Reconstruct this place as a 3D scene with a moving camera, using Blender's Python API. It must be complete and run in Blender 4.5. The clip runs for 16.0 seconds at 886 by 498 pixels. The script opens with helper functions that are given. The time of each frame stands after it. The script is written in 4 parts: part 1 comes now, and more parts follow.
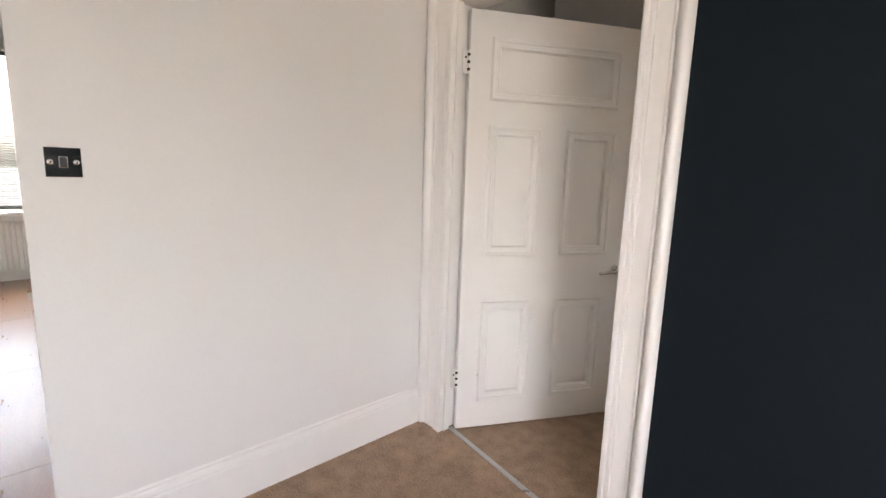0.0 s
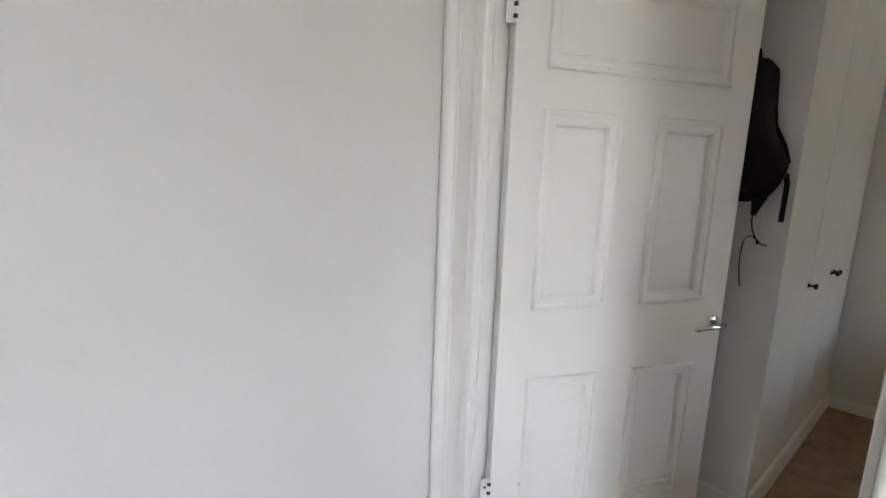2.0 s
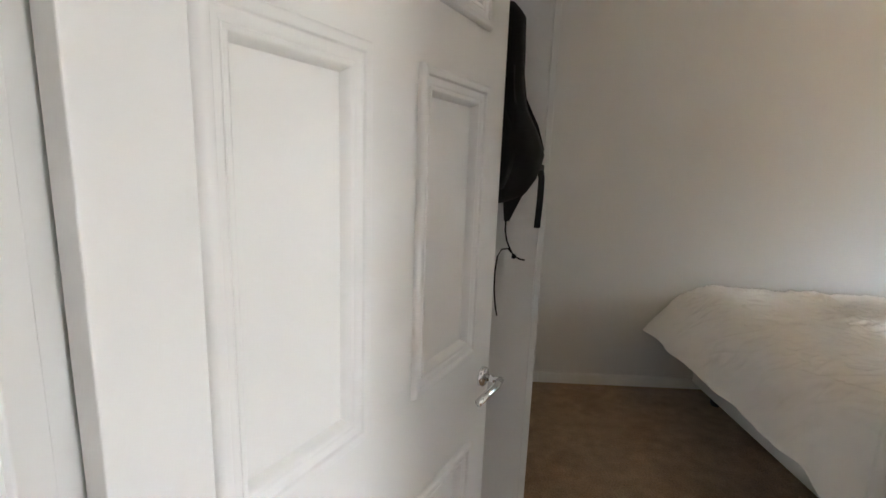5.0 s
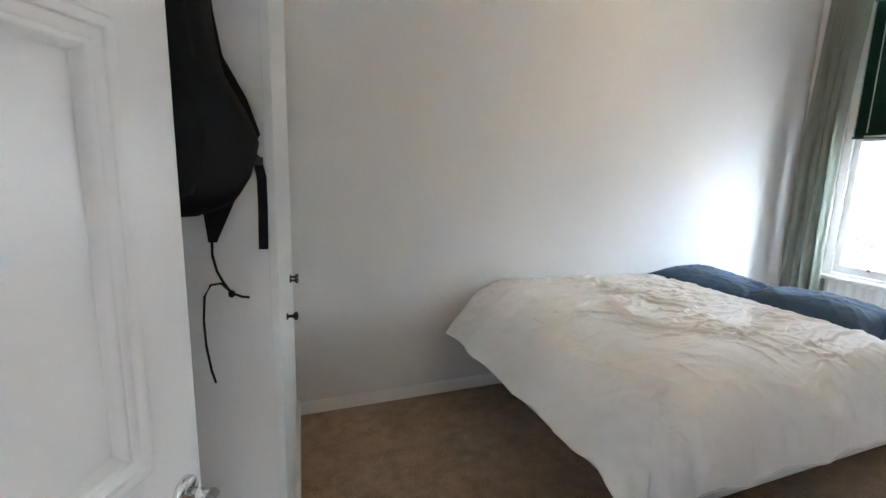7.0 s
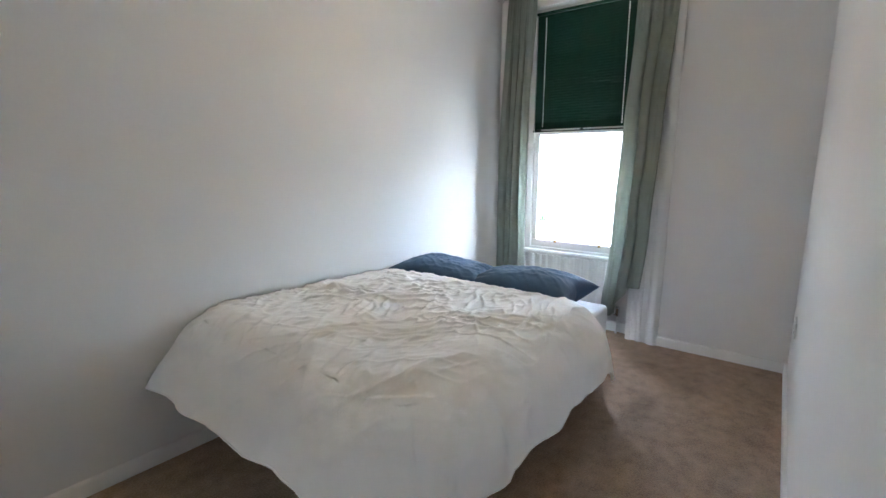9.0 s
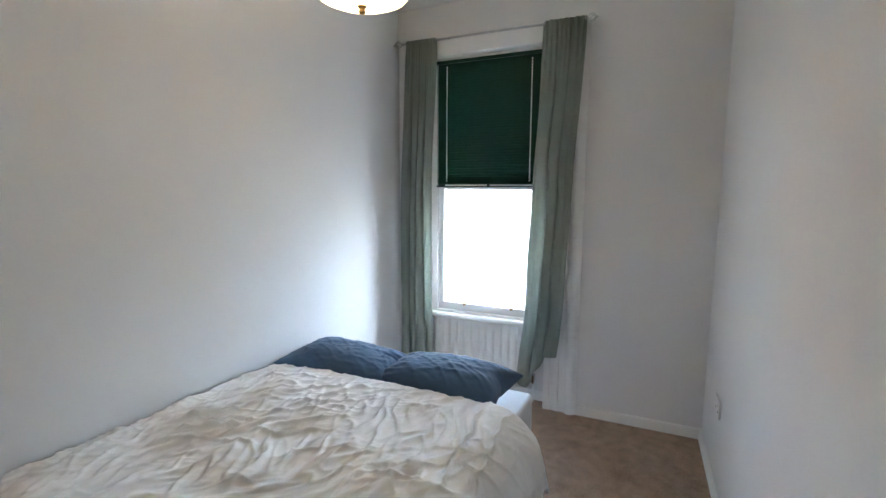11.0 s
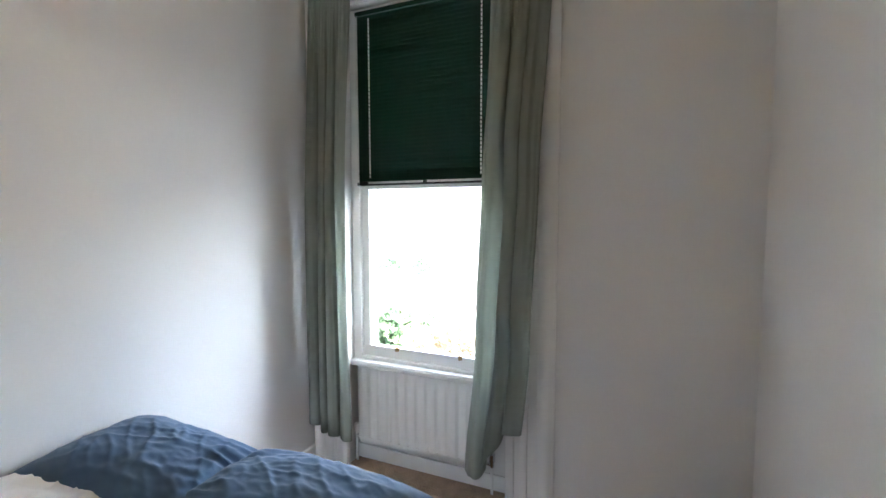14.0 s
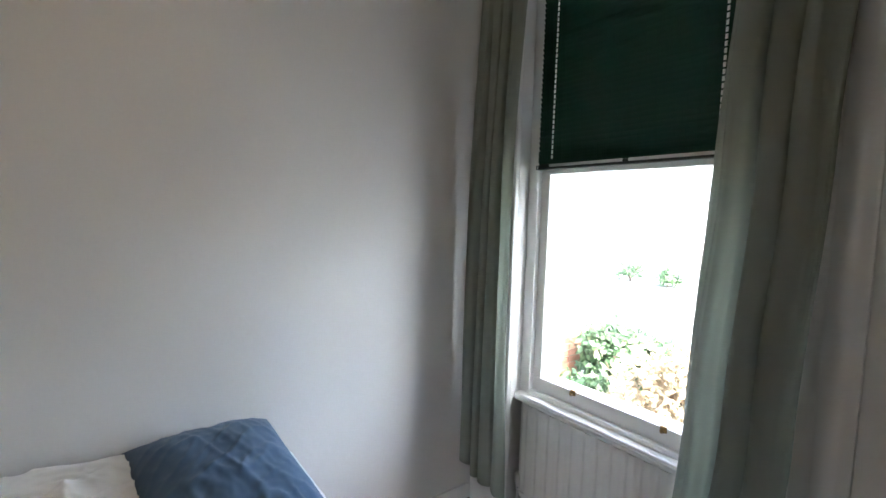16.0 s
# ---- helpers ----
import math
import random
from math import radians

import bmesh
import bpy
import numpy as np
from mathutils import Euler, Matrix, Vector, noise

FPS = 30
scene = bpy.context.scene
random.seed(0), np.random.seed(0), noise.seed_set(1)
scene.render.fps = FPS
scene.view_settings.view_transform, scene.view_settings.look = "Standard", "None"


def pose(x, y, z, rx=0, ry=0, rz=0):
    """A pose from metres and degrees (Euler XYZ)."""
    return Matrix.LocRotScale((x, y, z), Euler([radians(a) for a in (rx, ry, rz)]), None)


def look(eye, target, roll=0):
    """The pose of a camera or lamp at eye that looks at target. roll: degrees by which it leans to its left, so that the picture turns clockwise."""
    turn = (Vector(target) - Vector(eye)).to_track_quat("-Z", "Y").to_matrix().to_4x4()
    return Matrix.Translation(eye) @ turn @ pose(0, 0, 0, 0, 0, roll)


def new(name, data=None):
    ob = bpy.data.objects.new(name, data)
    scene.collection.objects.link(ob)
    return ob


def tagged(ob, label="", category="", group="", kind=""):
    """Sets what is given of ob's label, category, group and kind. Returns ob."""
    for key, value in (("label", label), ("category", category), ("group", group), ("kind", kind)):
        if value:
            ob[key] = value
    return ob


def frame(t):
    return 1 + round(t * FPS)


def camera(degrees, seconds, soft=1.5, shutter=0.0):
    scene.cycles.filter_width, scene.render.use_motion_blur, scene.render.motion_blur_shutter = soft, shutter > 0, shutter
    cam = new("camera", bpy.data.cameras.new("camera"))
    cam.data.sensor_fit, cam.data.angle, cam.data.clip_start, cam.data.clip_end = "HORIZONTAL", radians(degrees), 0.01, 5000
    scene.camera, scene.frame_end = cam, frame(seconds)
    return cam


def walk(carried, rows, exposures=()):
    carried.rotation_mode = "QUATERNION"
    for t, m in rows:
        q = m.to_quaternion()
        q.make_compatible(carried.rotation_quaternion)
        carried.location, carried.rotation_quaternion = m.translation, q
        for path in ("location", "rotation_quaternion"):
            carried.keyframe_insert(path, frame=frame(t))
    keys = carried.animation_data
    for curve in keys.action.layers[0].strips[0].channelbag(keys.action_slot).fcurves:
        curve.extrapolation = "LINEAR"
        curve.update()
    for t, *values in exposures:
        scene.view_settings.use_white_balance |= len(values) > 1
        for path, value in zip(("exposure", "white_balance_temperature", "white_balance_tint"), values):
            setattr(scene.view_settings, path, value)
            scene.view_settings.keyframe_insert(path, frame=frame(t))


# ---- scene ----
cam = camera(87.3, 16.0)
PATH = [
    (0, (0.845, -1.007, 1.304), (-0.594, 0.344, 0.98), 1.9),
    (0.5, (0.665, -0.93, 1.31), (-0.769, 0.426, 0.988), 1.9),
    (1, (0.483, -0.804, 1.33), (-0.942, 0.559, 0.996), 1.9),
    (1.5, (0.325, -0.665, 1.352), (-1.095, 0.702, 1.014), 1.9),
    (2, (0.149, -0.548, 1.346), (-1.237, 0.852, 1.001), 2.0),
    (2.5, (-0.029, -0.425, 1.365), (-1.28, 1.096, 1.016), 2.1),
    (3, (-0.162, -0.285, 1.374), (-1.275, 1.337, 1.014), 1.9),
    (3.2, (-0.206, -0.222, 1.37), (-1.268, 1.436, 1.021), 1.9),
    (5.3, (-0.393, 0.248, 1.361), (-0.297, 2.212, 1.0), 2.0),
    (5.5, (-0.376, 0.282, 1.359), (-0.216, 2.245, 1.009), 1.8),
    (6, (-0.325, 0.378, 1.368), (0.027, 2.316, 1.018), 1.5),
    (6.5, (-0.25, 0.467, 1.366), (0.272, 2.366, 1.016), 1.5),
    (7, (-0.157, 0.539, 1.358), (0.557, 2.374, 1.006), 1.4),
    (7.5, (-0.088, 0.651, 1.369), (0.885, 2.36, 1.003), 1.3),
    (8, (0.0, 0.703, 1.35), (1.205, 2.26, 0.998), 1.0),
    (8.5, (0.082, 0.754, 1.345), (1.498, 2.119, 0.981), 0.5),
    (9, (0.126, 0.802, 1.343), (1.683, 2.006, 0.987), 0.2),
    (9.2, (0.142, 0.817, 1.337), (1.737, 1.974, 0.997), 0.3),
    (11.3, (0.561, 1.128, 1.62), (2.388, 1.901, 1.368), -0.0),
    (11.5, (0.602, 1.135, 1.614), (2.447, 1.867, 1.365), -0.1),
    (12, (0.759, 1.165, 1.563), (2.641, 1.809, 1.347), 0.0),
    (12.5, (0.95, 1.201, 1.525), (2.846, 1.813, 1.35), 0.1),
    (13, (1.135, 1.242, 1.505), (3.037, 1.839, 1.341), 0.3),
    (13.5, (1.384, 1.177, 1.481), (3.253, 1.868, 1.317), 0.1),
    (14, (1.619, 1.155, 1.465), (3.432, 1.984, 1.311), -0.1),
    (14.5, (1.818, 1.163, 1.446), (3.55, 2.152, 1.296), 0.0),
    (15, (1.995, 1.205, 1.45), (3.571, 2.425, 1.294), 0.5),
    (15.5, (2.144, 1.224, 1.429), (3.479, 2.707, 1.288), 1.2),
    (16, (2.299, 1.287, 1.429), (3.481, 2.892, 1.267), 1.7),
]
# stops and white balance as the carried camera adapts
EXPOSURES = [(0.0, 5.40, 7000, 13), (1.0, 5.30, 6350, 8), (2.0, 5.28, 6200, 6), (3.2, 5.34, 6200, 6), (5.5, 5.70, 6350, 7), (7.0, 6.18, 5600, 4), (8.0, 6.10, 5550, 4),
             (9.0, 5.96, 5450, 4), (11.5, 5.70, 5400, 4), (14.0, 5.60, 5750, 6), (15.0, 5.42, 5700, 4), (16.0, 4.92, 5900, 6)]
walk(cam, [(t, look(eye, target, roll)) for t, eye, target, roll in PATH], EXPOSURES)

# ---- light ----
world = bpy.data.worlds.new("sky")
scene.world = world
world.use_nodes = True
wn = world.node_tree.nodes
sky = wn.new("ShaderNodeTexSky")
sky.sky_type = "NISHITA"
sky.sun_disc = False
sky.sun_elevation = radians(48)
sky.sun_rotation = radians(190)
sky.air_density = 1.0
sky.dust_density = 5.0
sky.ozone_density = 1.0
wn["Background"].inputs["Strength"].default_value = 0.15
cloud = wn.new("ShaderNodeHueSaturation")  # thin cloud greys the sky
cloud.inputs["Saturation"].default_value = 0.55
world.node_tree.links.new(sky.outputs["Color"], cloud.inputs["Color"])
world.node_tree.links.new(cloud.outputs["Color"], wn["Background"].inputs["Color"])

sun = new("sun", bpy.data.lights.new("sun", "SUN"))
sun.data.energy = 0.5
sun.data.angle = radians(12)
sun.data.color = (1.0, 0.95, 0.88)
sun.matrix_world = look((0, 0, 30), (4.7, 26.6, 0))


def area_lamp(name, eye, target, width, height, watts, color):
    lamp = new(name, bpy.data.lights.new(name, "AREA"))
    lamp.data.shape = "RECTANGLE"
    lamp.data.size, lamp.data.size_y = width, height
    lamp.data.energy, lamp.data.color = watts, color
    lamp.matrix_world = look(eye, target)
    return lamp


# added lamp for unseen light from the hall's east side; its opening is assumed
area_lamp("hall_unseen_daylight", (2.44, -1.70, 1.55), (0, -1.40, 1.45), 1.1, 1.2, 0.40, (1.0, 0.96, 0.92))

# ---- materials ----


def material(name, color, rough=0.6, metal=0.0, vary=0.06, scale=6.0, fine=120.0, bump=0.05, bump_scale=None,
             coat=0.0, stretch=(1, 1, 1), per_object=0.0, stain=0.0, sheen=0.0, specular=0.5):
    """A surface with two scales of variation in colour, roughness and relief."""
    m = bpy.data.materials.new(name)
    m.use_nodes = True
    nt = m.node_tree
    n, li = nt.nodes, nt.links
    b = n["Principled BSDF"]
    b.inputs["Metallic"].default_value = metal
    b.inputs["Coat Weight"].default_value = coat
    b.inputs["Sheen Weight"].default_value = sheen
    b.inputs["Specular IOR Level"].default_value = specular
    co = n.new("ShaderNodeTexCoord")
    mp = n.new("ShaderNodeMapping")
    mp.inputs["Scale"].default_value = stretch
    li.new(co.outputs["Object"], mp.inputs["Vector"])
    big = n.new("ShaderNodeTexNoise")
    big.inputs["Scale"].default_value = scale
    big.inputs["Detail"].default_value = 6
    small = n.new("ShaderNodeTexNoise")
    small.inputs["Scale"].default_value = fine
    small.inputs["Detail"].default_value = 3
    li.new(mp.outputs["Vector"], big.inputs["Vector"])
    li.new(mp.outputs["Vector"], small.inputs["Vector"])
    mix = n.new("ShaderNodeMath")
    mix.operation = "ADD"
    li.new(big.outputs["Fac"], mix.inputs[0])
    li.new(small.outputs["Fac"], mix.inputs[1])
    ramp = n.new("ShaderNodeMapRange")
    ramp.inputs["From Min"].default_value = 0.6
    ramp.inputs["From Max"].default_value = 1.4
    ramp.inputs["To Min"].default_value = 1 - vary
    ramp.inputs["To Max"].default_value = 1 + vary
    li.new(mix.outputs[0], ramp.inputs["Value"])
    fac = ramp.outputs[0]
    if per_object:
        info = n.new("ShaderNodeObjectInfo")
        shift = n.new("ShaderNodeMapRange")
        shift.inputs["To Min"].default_value = 1 - per_object
        shift.inputs["To Max"].default_value = 1 + per_object
        li.new(info.outputs["Random"], shift.inputs["Value"])
        mul = n.new("ShaderNodeMath")
        mul.operation = "MULTIPLY"
        li.new(fac, mul.inputs[0])
        li.new(shift.outputs[0], mul.inputs[1])
        fac = mul.outputs[0]
    if stain:
        spots = n.new("ShaderNodeTexNoise")
        spots.inputs["Scale"].default_value = scale * 0.35
        spots.inputs["Detail"].default_value = 8
        li.new(mp.outputs["Vector"], spots.inputs["Vector"])
        sr = n.new("ShaderNodeMapRange")
        sr.inputs["From Min"].default_value = 0.5
        sr.inputs["From Max"].default_value = 0.75
        sr.inputs["To Min"].default_value = 1.0
        sr.inputs["To Max"].default_value = 1 - stain
        li.new(spots.outputs["Fac"], sr.inputs["Value"])
        mul = n.new("ShaderNodeMath")
        mul.operation = "MULTIPLY"
        li.new(fac, mul.inputs[0])
        li.new(sr.outputs[0], mul.inputs[1])
        fac = mul.outputs[0]
    tint = n.new("ShaderNodeVectorMath")
    tint.operation = "SCALE"
    tint.inputs[0].default_value = color
    li.new(fac, tint.inputs["Scale"])
    li.new(tint.outputs["Vector"], b.inputs["Base Color"])
    rr = n.new("ShaderNodeMapRange")
    rr.inputs["To Min"].default_value = max(0.02, rough - 0.08)
    rr.inputs["To Max"].default_value = min(1.0, rough + 0.08)
    li.new(big.outputs["Fac"], rr.inputs["Value"])
    li.new(rr.outputs[0], b.inputs["Roughness"])
    if bump:
        bp = n.new("ShaderNodeBump")
        bp.inputs["Strength"].default_value = bump
        bp.inputs["Distance"].default_value = 0.01
        li.new((small if bump_scale is None else big).outputs["Fac"], bp.inputs["Height"])
        li.new(bp.outputs["Normal"], b.inputs["Normal"])
    return m


def glass_material():
    m = bpy.data.materials.new("window_glass")
    m.use_nodes = True
    b = m.node_tree.nodes["Principled BSDF"]
    b.inputs["Base Color"].default_value = (0.97, 0.99, 0.98, 1)
    b.inputs["Roughness"].default_value = 0.0
    b.inputs["Transmission Weight"].default_value = 1.0
    b.inputs["IOR"].default_value = 1.03
    return m


WALL = material("white_emulsion", (0.75, 0.73, 0.708), 0.75, vary=0.02, scale=1.5, fine=90, bump=0.06)
NAVY = material("navy_emulsion", (0.007, 0.0115, 0.016), 0.75, vary=0.06, scale=1.5, fine=90, bump=0.06, specular=0.15)
GLOSS = material("white_gloss_paint", (0.82, 0.80, 0.775), 0.33, vary=0.004, scale=1.2, fine=15, bump=0.0)
CUPBOARD = material("white_satin_paint", (0.74, 0.73, 0.71), 0.45, vary=0.02, scale=3, fine=60, bump=0.03)
CEIL = material("white_ceiling_paint", (0.84, 0.83, 0.81), 0.85, vary=0.02, scale=2, fine=100, bump=0.05)
CARPET = material("brown_carpet", (0.36, 0.245, 0.165), 0.95, vary=0.36, scale=15, fine=110, bump=1.0, stain=0.26, sheen=0.15, specular=0.1)
WOOD = material("oak_laminate", (0.34, 0.185, 0.10), 0.3, vary=0.18, scale=3, fine=30, bump=0.03, stretch=(1, 9, 9), per_object=0.16)
DUVET = material("white_cotton", (0.90, 0.872, 0.85), 0.85, vary=0.03, scale=4, fine=500, bump=0.08, sheen=0.2)
SHEET = material("white_sheet", (0.76, 0.75, 0.74), 0.85, vary=0.03, scale=4, fine=400, bump=0.08)
NAVY_COTTON = material("slate_blue_cotton", (0.052, 0.102, 0.190), 0.8, vary=0.08, scale=6, fine=500, bump=0.1, sheen=0.15)
CURTAIN = material("sage_curtain_cloth", (0.345, 0.365, 0.315), 0.85, vary=0.06, scale=4, fine=500, bump=0.12, sheen=0.1)
BLIND = material("dark_green_slat", (0.007, 0.037, 0.022), 0.45, vary=0.06, scale=4, fine=60, bump=0.02, specular=0.25)
BLIND_RAIL = material("black_green_rail", (0.008, 0.014, 0.012), 0.3, vary=0.05, bump=0.02)
CORD = material("white_cord", (0.86, 0.86, 0.84), 0.7, vary=0.05, fine=300, bump=0.1)
RADIATOR = material("radiator_enamel", (0.78, 0.77, 0.74), 0.35, vary=0.03, scale=4, fine=30, bump=0.02)
CHROME = material("chrome", (0.75, 0.75, 0.76), 0.07, metal=1.0, vary=0.04, scale=20, fine=90, bump=0.0)
STEEL = material("brushed_steel", (0.55, 0.55, 0.55), 0.3, metal=1.0, vary=0.06, scale=20, fine=90, bump=0.02)
BRASS = material("worn_brass", (0.36, 0.24, 0.10), 0.35, metal=1.0, vary=0.12, scale=30, fine=120, bump=0.02)
IRON = material("dark_bronze", (0.05, 0.045, 0.04), 0.35, metal=0.9, vary=0.1, scale=30, fine=100, bump=0.02)
BLACK_CLOTH = material("black_nylon", (0.0055, 0.005, 0.0055), 0.7, vary=0.3, scale=12, fine=420, bump=0.15, specular=0.2)
BLACK_PLASTIC = material("black_plastic", (0.015, 0.015, 0.016), 0.45, vary=0.1, scale=12, fine=120, bump=0.02)
BRICK = material("red_brick", (0.36, 0.17, 0.11), 0.85, vary=0.25, scale=8, fine=90, bump=0.3, per_object=0.2)
MORTAR = material("mortar", (0.42, 0.39, 0.34), 0.9, vary=0.12, scale=8, fine=90, bump=0.3)
GRAVEL = material("pale_gravel", (0.12, 0.117, 0.107), 0.95, vary=0.3, scale=2, fine=60, bump=0.5)
LEAF = material("leaf_green", (0.042, 0.078, 0.026), 0.6, vary=0.35, scale=3, fine=20, bump=0.0)
TWIG = material("brown_twig", (0.13, 0.09, 0.06), 0.8, vary=0.3, scale=5, fine=40, bump=0.1)
SLATE = material("roof_slate", (0.11, 0.11, 0.12), 0.7, vary=0.2, scale=3, fine=30, bump=0.1)
DARK_GLASS = material("house_window", (0.45, 0.45, 0.47), 0.1, vary=0.1, bump=0.0)
GLASS = glass_material()

# ---- building helpers ----


def mesh_of(name, bm):
    me = bpy.data.meshes.new(name)
    bm.to_mesh(me)
    bm.free()
    return me


def part(name, bm, mat, parent=None, label="", smooth=False, m=None):
    """Links a bmesh as one mesh object under a thing or a part."""
    me = mesh_of(name, bm)
    if smooth:
        for p in me.polygons:
            p.use_smooth = True
    if smooth == "edges":  # rounded faces flow, corners stay crisp
        me.set_sharp_from_angle(angle=radians(38))
    me.materials.append(mat)
    ob = new(name, me)
    if parent is not None:
        ob.parent = parent
    if m is not None:
        ob.matrix_basis = m
    if label:
        tagged(ob, label)
    return ob


def thing(name, label, category, x=0, y=0, z=0, rz=0, group="", kind=""):
    ob = new(name)
    ob.empty_display_size = 0.1
    ob.matrix_basis = pose(x, y, z, 0, 0, rz)
    return tagged(ob, label, category, group, kind)


def box(x0, x1, y0, y1, z0, z1, bevel=0.0, segments=2, bm=None):
    """A box, or one more box in bm, with rounded edges."""
    b = bmesh.new()
    bmesh.ops.create_cube(b, size=1)
    for v in b.verts:
        v.co = Vector(((x0 + x1) / 2 + v.co.x * (x1 - x0), (y0 + y1) / 2 + v.co.y * (y1 - y0), (z0 + z1) / 2 + v.co.z * (z1 - z0)))
    if bevel:
        bmesh.ops.bevel(b, geom=b.edges[:], offset=bevel, segments=segments, profile=0.5, affect="EDGES")
    return b if bm is None else join(bm, b)


def join(bm, other):
    me = bpy.data.meshes.new("joined")
    other.to_mesh(me)
    other.free()
    bm.from_mesh(me)
    bpy.data.meshes.remove(me)
    return bm


def prism(points, z0, z1):
    """An upright slab over a footprint."""
    b = bmesh.new()
    low = [b.verts.new((x, y, z0)) for x, y in points]
    high = [b.verts.new((x, y, z1)) for x, y in points]
    b.faces.new(low[::-1])
    b.faces.new(high)
    for i in range(len(points)):
        j = (i + 1) % len(points)
        b.faces.new((low[i], low[j], high[j], high[i]))
    bmesh.ops.recalc_face_normals(b, faces=b.faces[:])
    return b


def sweep(profile, path, closed=False):
    """A profile of (out, up) pairs carried along flat corners (x, y) with mitred turns; out is to the right of the way."""
    b = bmesh.new()
    rings = []
    n = len(path)
    for i, p in enumerate(path):
        p = Vector(p)
        a = (p - Vector(path[i - 1])).normalized() if i or closed else None
        c = (Vector(path[(i + 1) % n]) - p).normalized() if i < n - 1 or closed else None
        a, c = a or c, c or a
        na, nc = Vector((a.y, -a.x)), Vector((c.y, -c.x))
        miter = (na + nc) / (1 + na.dot(nc))
        rings.append([b.verts.new((p.x + miter.x * o, p.y + miter.y * o, u)) for o, u in profile])
    m = len(profile)
    for i in range(n if closed else n - 1):
        r, s = rings[i], rings[(i + 1) % n]
        for k in range(m - 1):
            b.faces.new((r[k], s[k], s[k + 1], r[k + 1]))
    if not closed:
        for ring in (rings[0], rings[-1]):
            b.faces.new(ring)
    bmesh.ops.recalc_face_normals(b, faces=b.faces[:])
    return b


def flowing(profile, steps=4):
    """The profile with a smooth curve drawn through its points; its two ends stay."""
    pts = [Vector(p) for p in profile]
    out = []
    for i in range(len(pts) - 1):
        a, b, c, d = pts[max(i - 1, 0)], pts[i], pts[i + 1], pts[min(i + 2, len(pts) - 1)]
        for k in range(steps):
            t = k / steps
            q = 0.5 * (2 * b + (c - a) * t + (2 * a - 5 * b + 4 * c - d) * t * t + (3 * b - a - 3 * c + d) * t ** 3)
            out.append((q.x, q.y))
    return out + [tuple(pts[-1])]


def tube(points, radius, sides=8, taper=None):
    """A round tube along points."""
    b = bmesh.new()
    pts = [Vector(p) for p in points]
    rings = []
    for i, p in enumerate(pts):
        d = (pts[min(i + 1, len(pts) - 1)] - pts[max(i - 1, 0)]).normalized()
        side = d.cross(Vector((0, 0, 1)) if abs(d.z) < 0.9 else Vector((1, 0, 0))).normalized()
        up = side.cross(d)
        r = radius if taper is None else radius + (taper - radius) * i / (len(pts) - 1)
        rings.append([b.verts.new(p + (side * math.cos(a) + up * math.sin(a)) * r) for a in (2 * math.pi * k / sides for k in range(sides))])
    for r, s in zip(rings, rings[1:]):
        for k in range(sides):
            b.faces.new((r[k], r[(k + 1) % sides], s[(k + 1) % sides], s[k]))
    b.faces.new(rings[0])
    b.faces.new(rings[-1])
    bmesh.ops.recalc_face_normals(b, faces=b.faces[:])
    return b


def lathe(profile, sides=24, m=None):
    """A turned shape from (radius, height) pairs, about z or about m's z."""
    b = bmesh.new()
    rings = []
    for r, z in profile:
        if r < 1e-5:
            rings.append([b.verts.new((0, 0, z))])
        else:
            rings.append([b.verts.new((r * math.cos(2 * math.pi * k / sides), r * math.sin(2 * math.pi * k / sides), z)) for k in range(sides)])
    for r, s in zip(rings, rings[1:]):
        for k in range(sides):
            j = (k + 1) % sides
            quad = [r[k % len(r)], r[j % len(r)], s[j % len(s)], s[k % len(s)]]
            quad = list(dict.fromkeys(quad))
            if len(quad) > 2:
                b.faces.new(quad)
    bmesh.ops.recalc_face_normals(b, faces=b.faces[:])
    if m is not None:
        b.transform(m)
    return b


def structure(name, bm, mat, label, category):
    return tagged(part(name, bm, mat), label, category, kind="structure")


# ---- the setting ----
CEILING = 2.95
DOOR_L, DOOR_R, DOOR_H = -0.735, 0.182, 2.055     # the bedroom doorway
HALL_Y, ROOM_Y = 0.52, 0.67                      # its two wall faces


def hall_face(x):
    """The hall's side of the door wall, which runs askew to the bedroom."""
    return 0.52 - 0.121 * (x - DOOR_L)


WIN_X, WIN_L, WIN_R, WIN_TOP = 3.775, 2.745, 1.80, 2.585

structure("wall_bed", box(-1.15, 4.15, 3.0, 3.2, 0, CEILING), WALL, "long white painted bedroom wall beside the bed", "wall")
structure("wall_window_1", box(WIN_X, 4.1, WIN_L, 3.0, 0, CEILING), WALL, "white painted pier beside the sash window", "wall")
structure("wall_window_2", box(WIN_X, 4.1, 0.5, WIN_R, 0, CEILING), WALL, "white painted wall beside the sash window", "wall")
structure("wall_window_3", box(WIN_X, 4.1, WIN_R, WIN_L, WIN_TOP, CEILING), WALL, "white painted wall above the sash window", "wall")
structure("wall_window_4", box(3.885, 4.1, WIN_R, WIN_L, 0, 0.585), WALL, "recessed white apron wall under the window", "wall")
JR = DOOR_R + 0.02
structure("wall_door_1", prism([(JR, hall_face(JR)), (2.45, hall_face(2.45)), (2.45, HALL_Y), (WIN_X, HALL_Y), (WIN_X, 0.765), (JR, ROOM_Y)], 0, CEILING), WALL,
          "white painted bedroom wall beside the doorway", "wall")
structure("wall_door_2", box(-1.0, DOOR_L - 0.02, HALL_Y, ROOM_Y, 0, CEILING), WALL, "narrow white wall beside the door hinges", "wall")
structure("wall_door_3", prism([(DOOR_L - 0.02, HALL_Y), (JR, hall_face(JR)), (JR, ROOM_Y), (DOOR_L - 0.02, ROOM_Y)], DOOR_H + 0.02, CEILING), WALL, "white wall above the doorway", "wall")
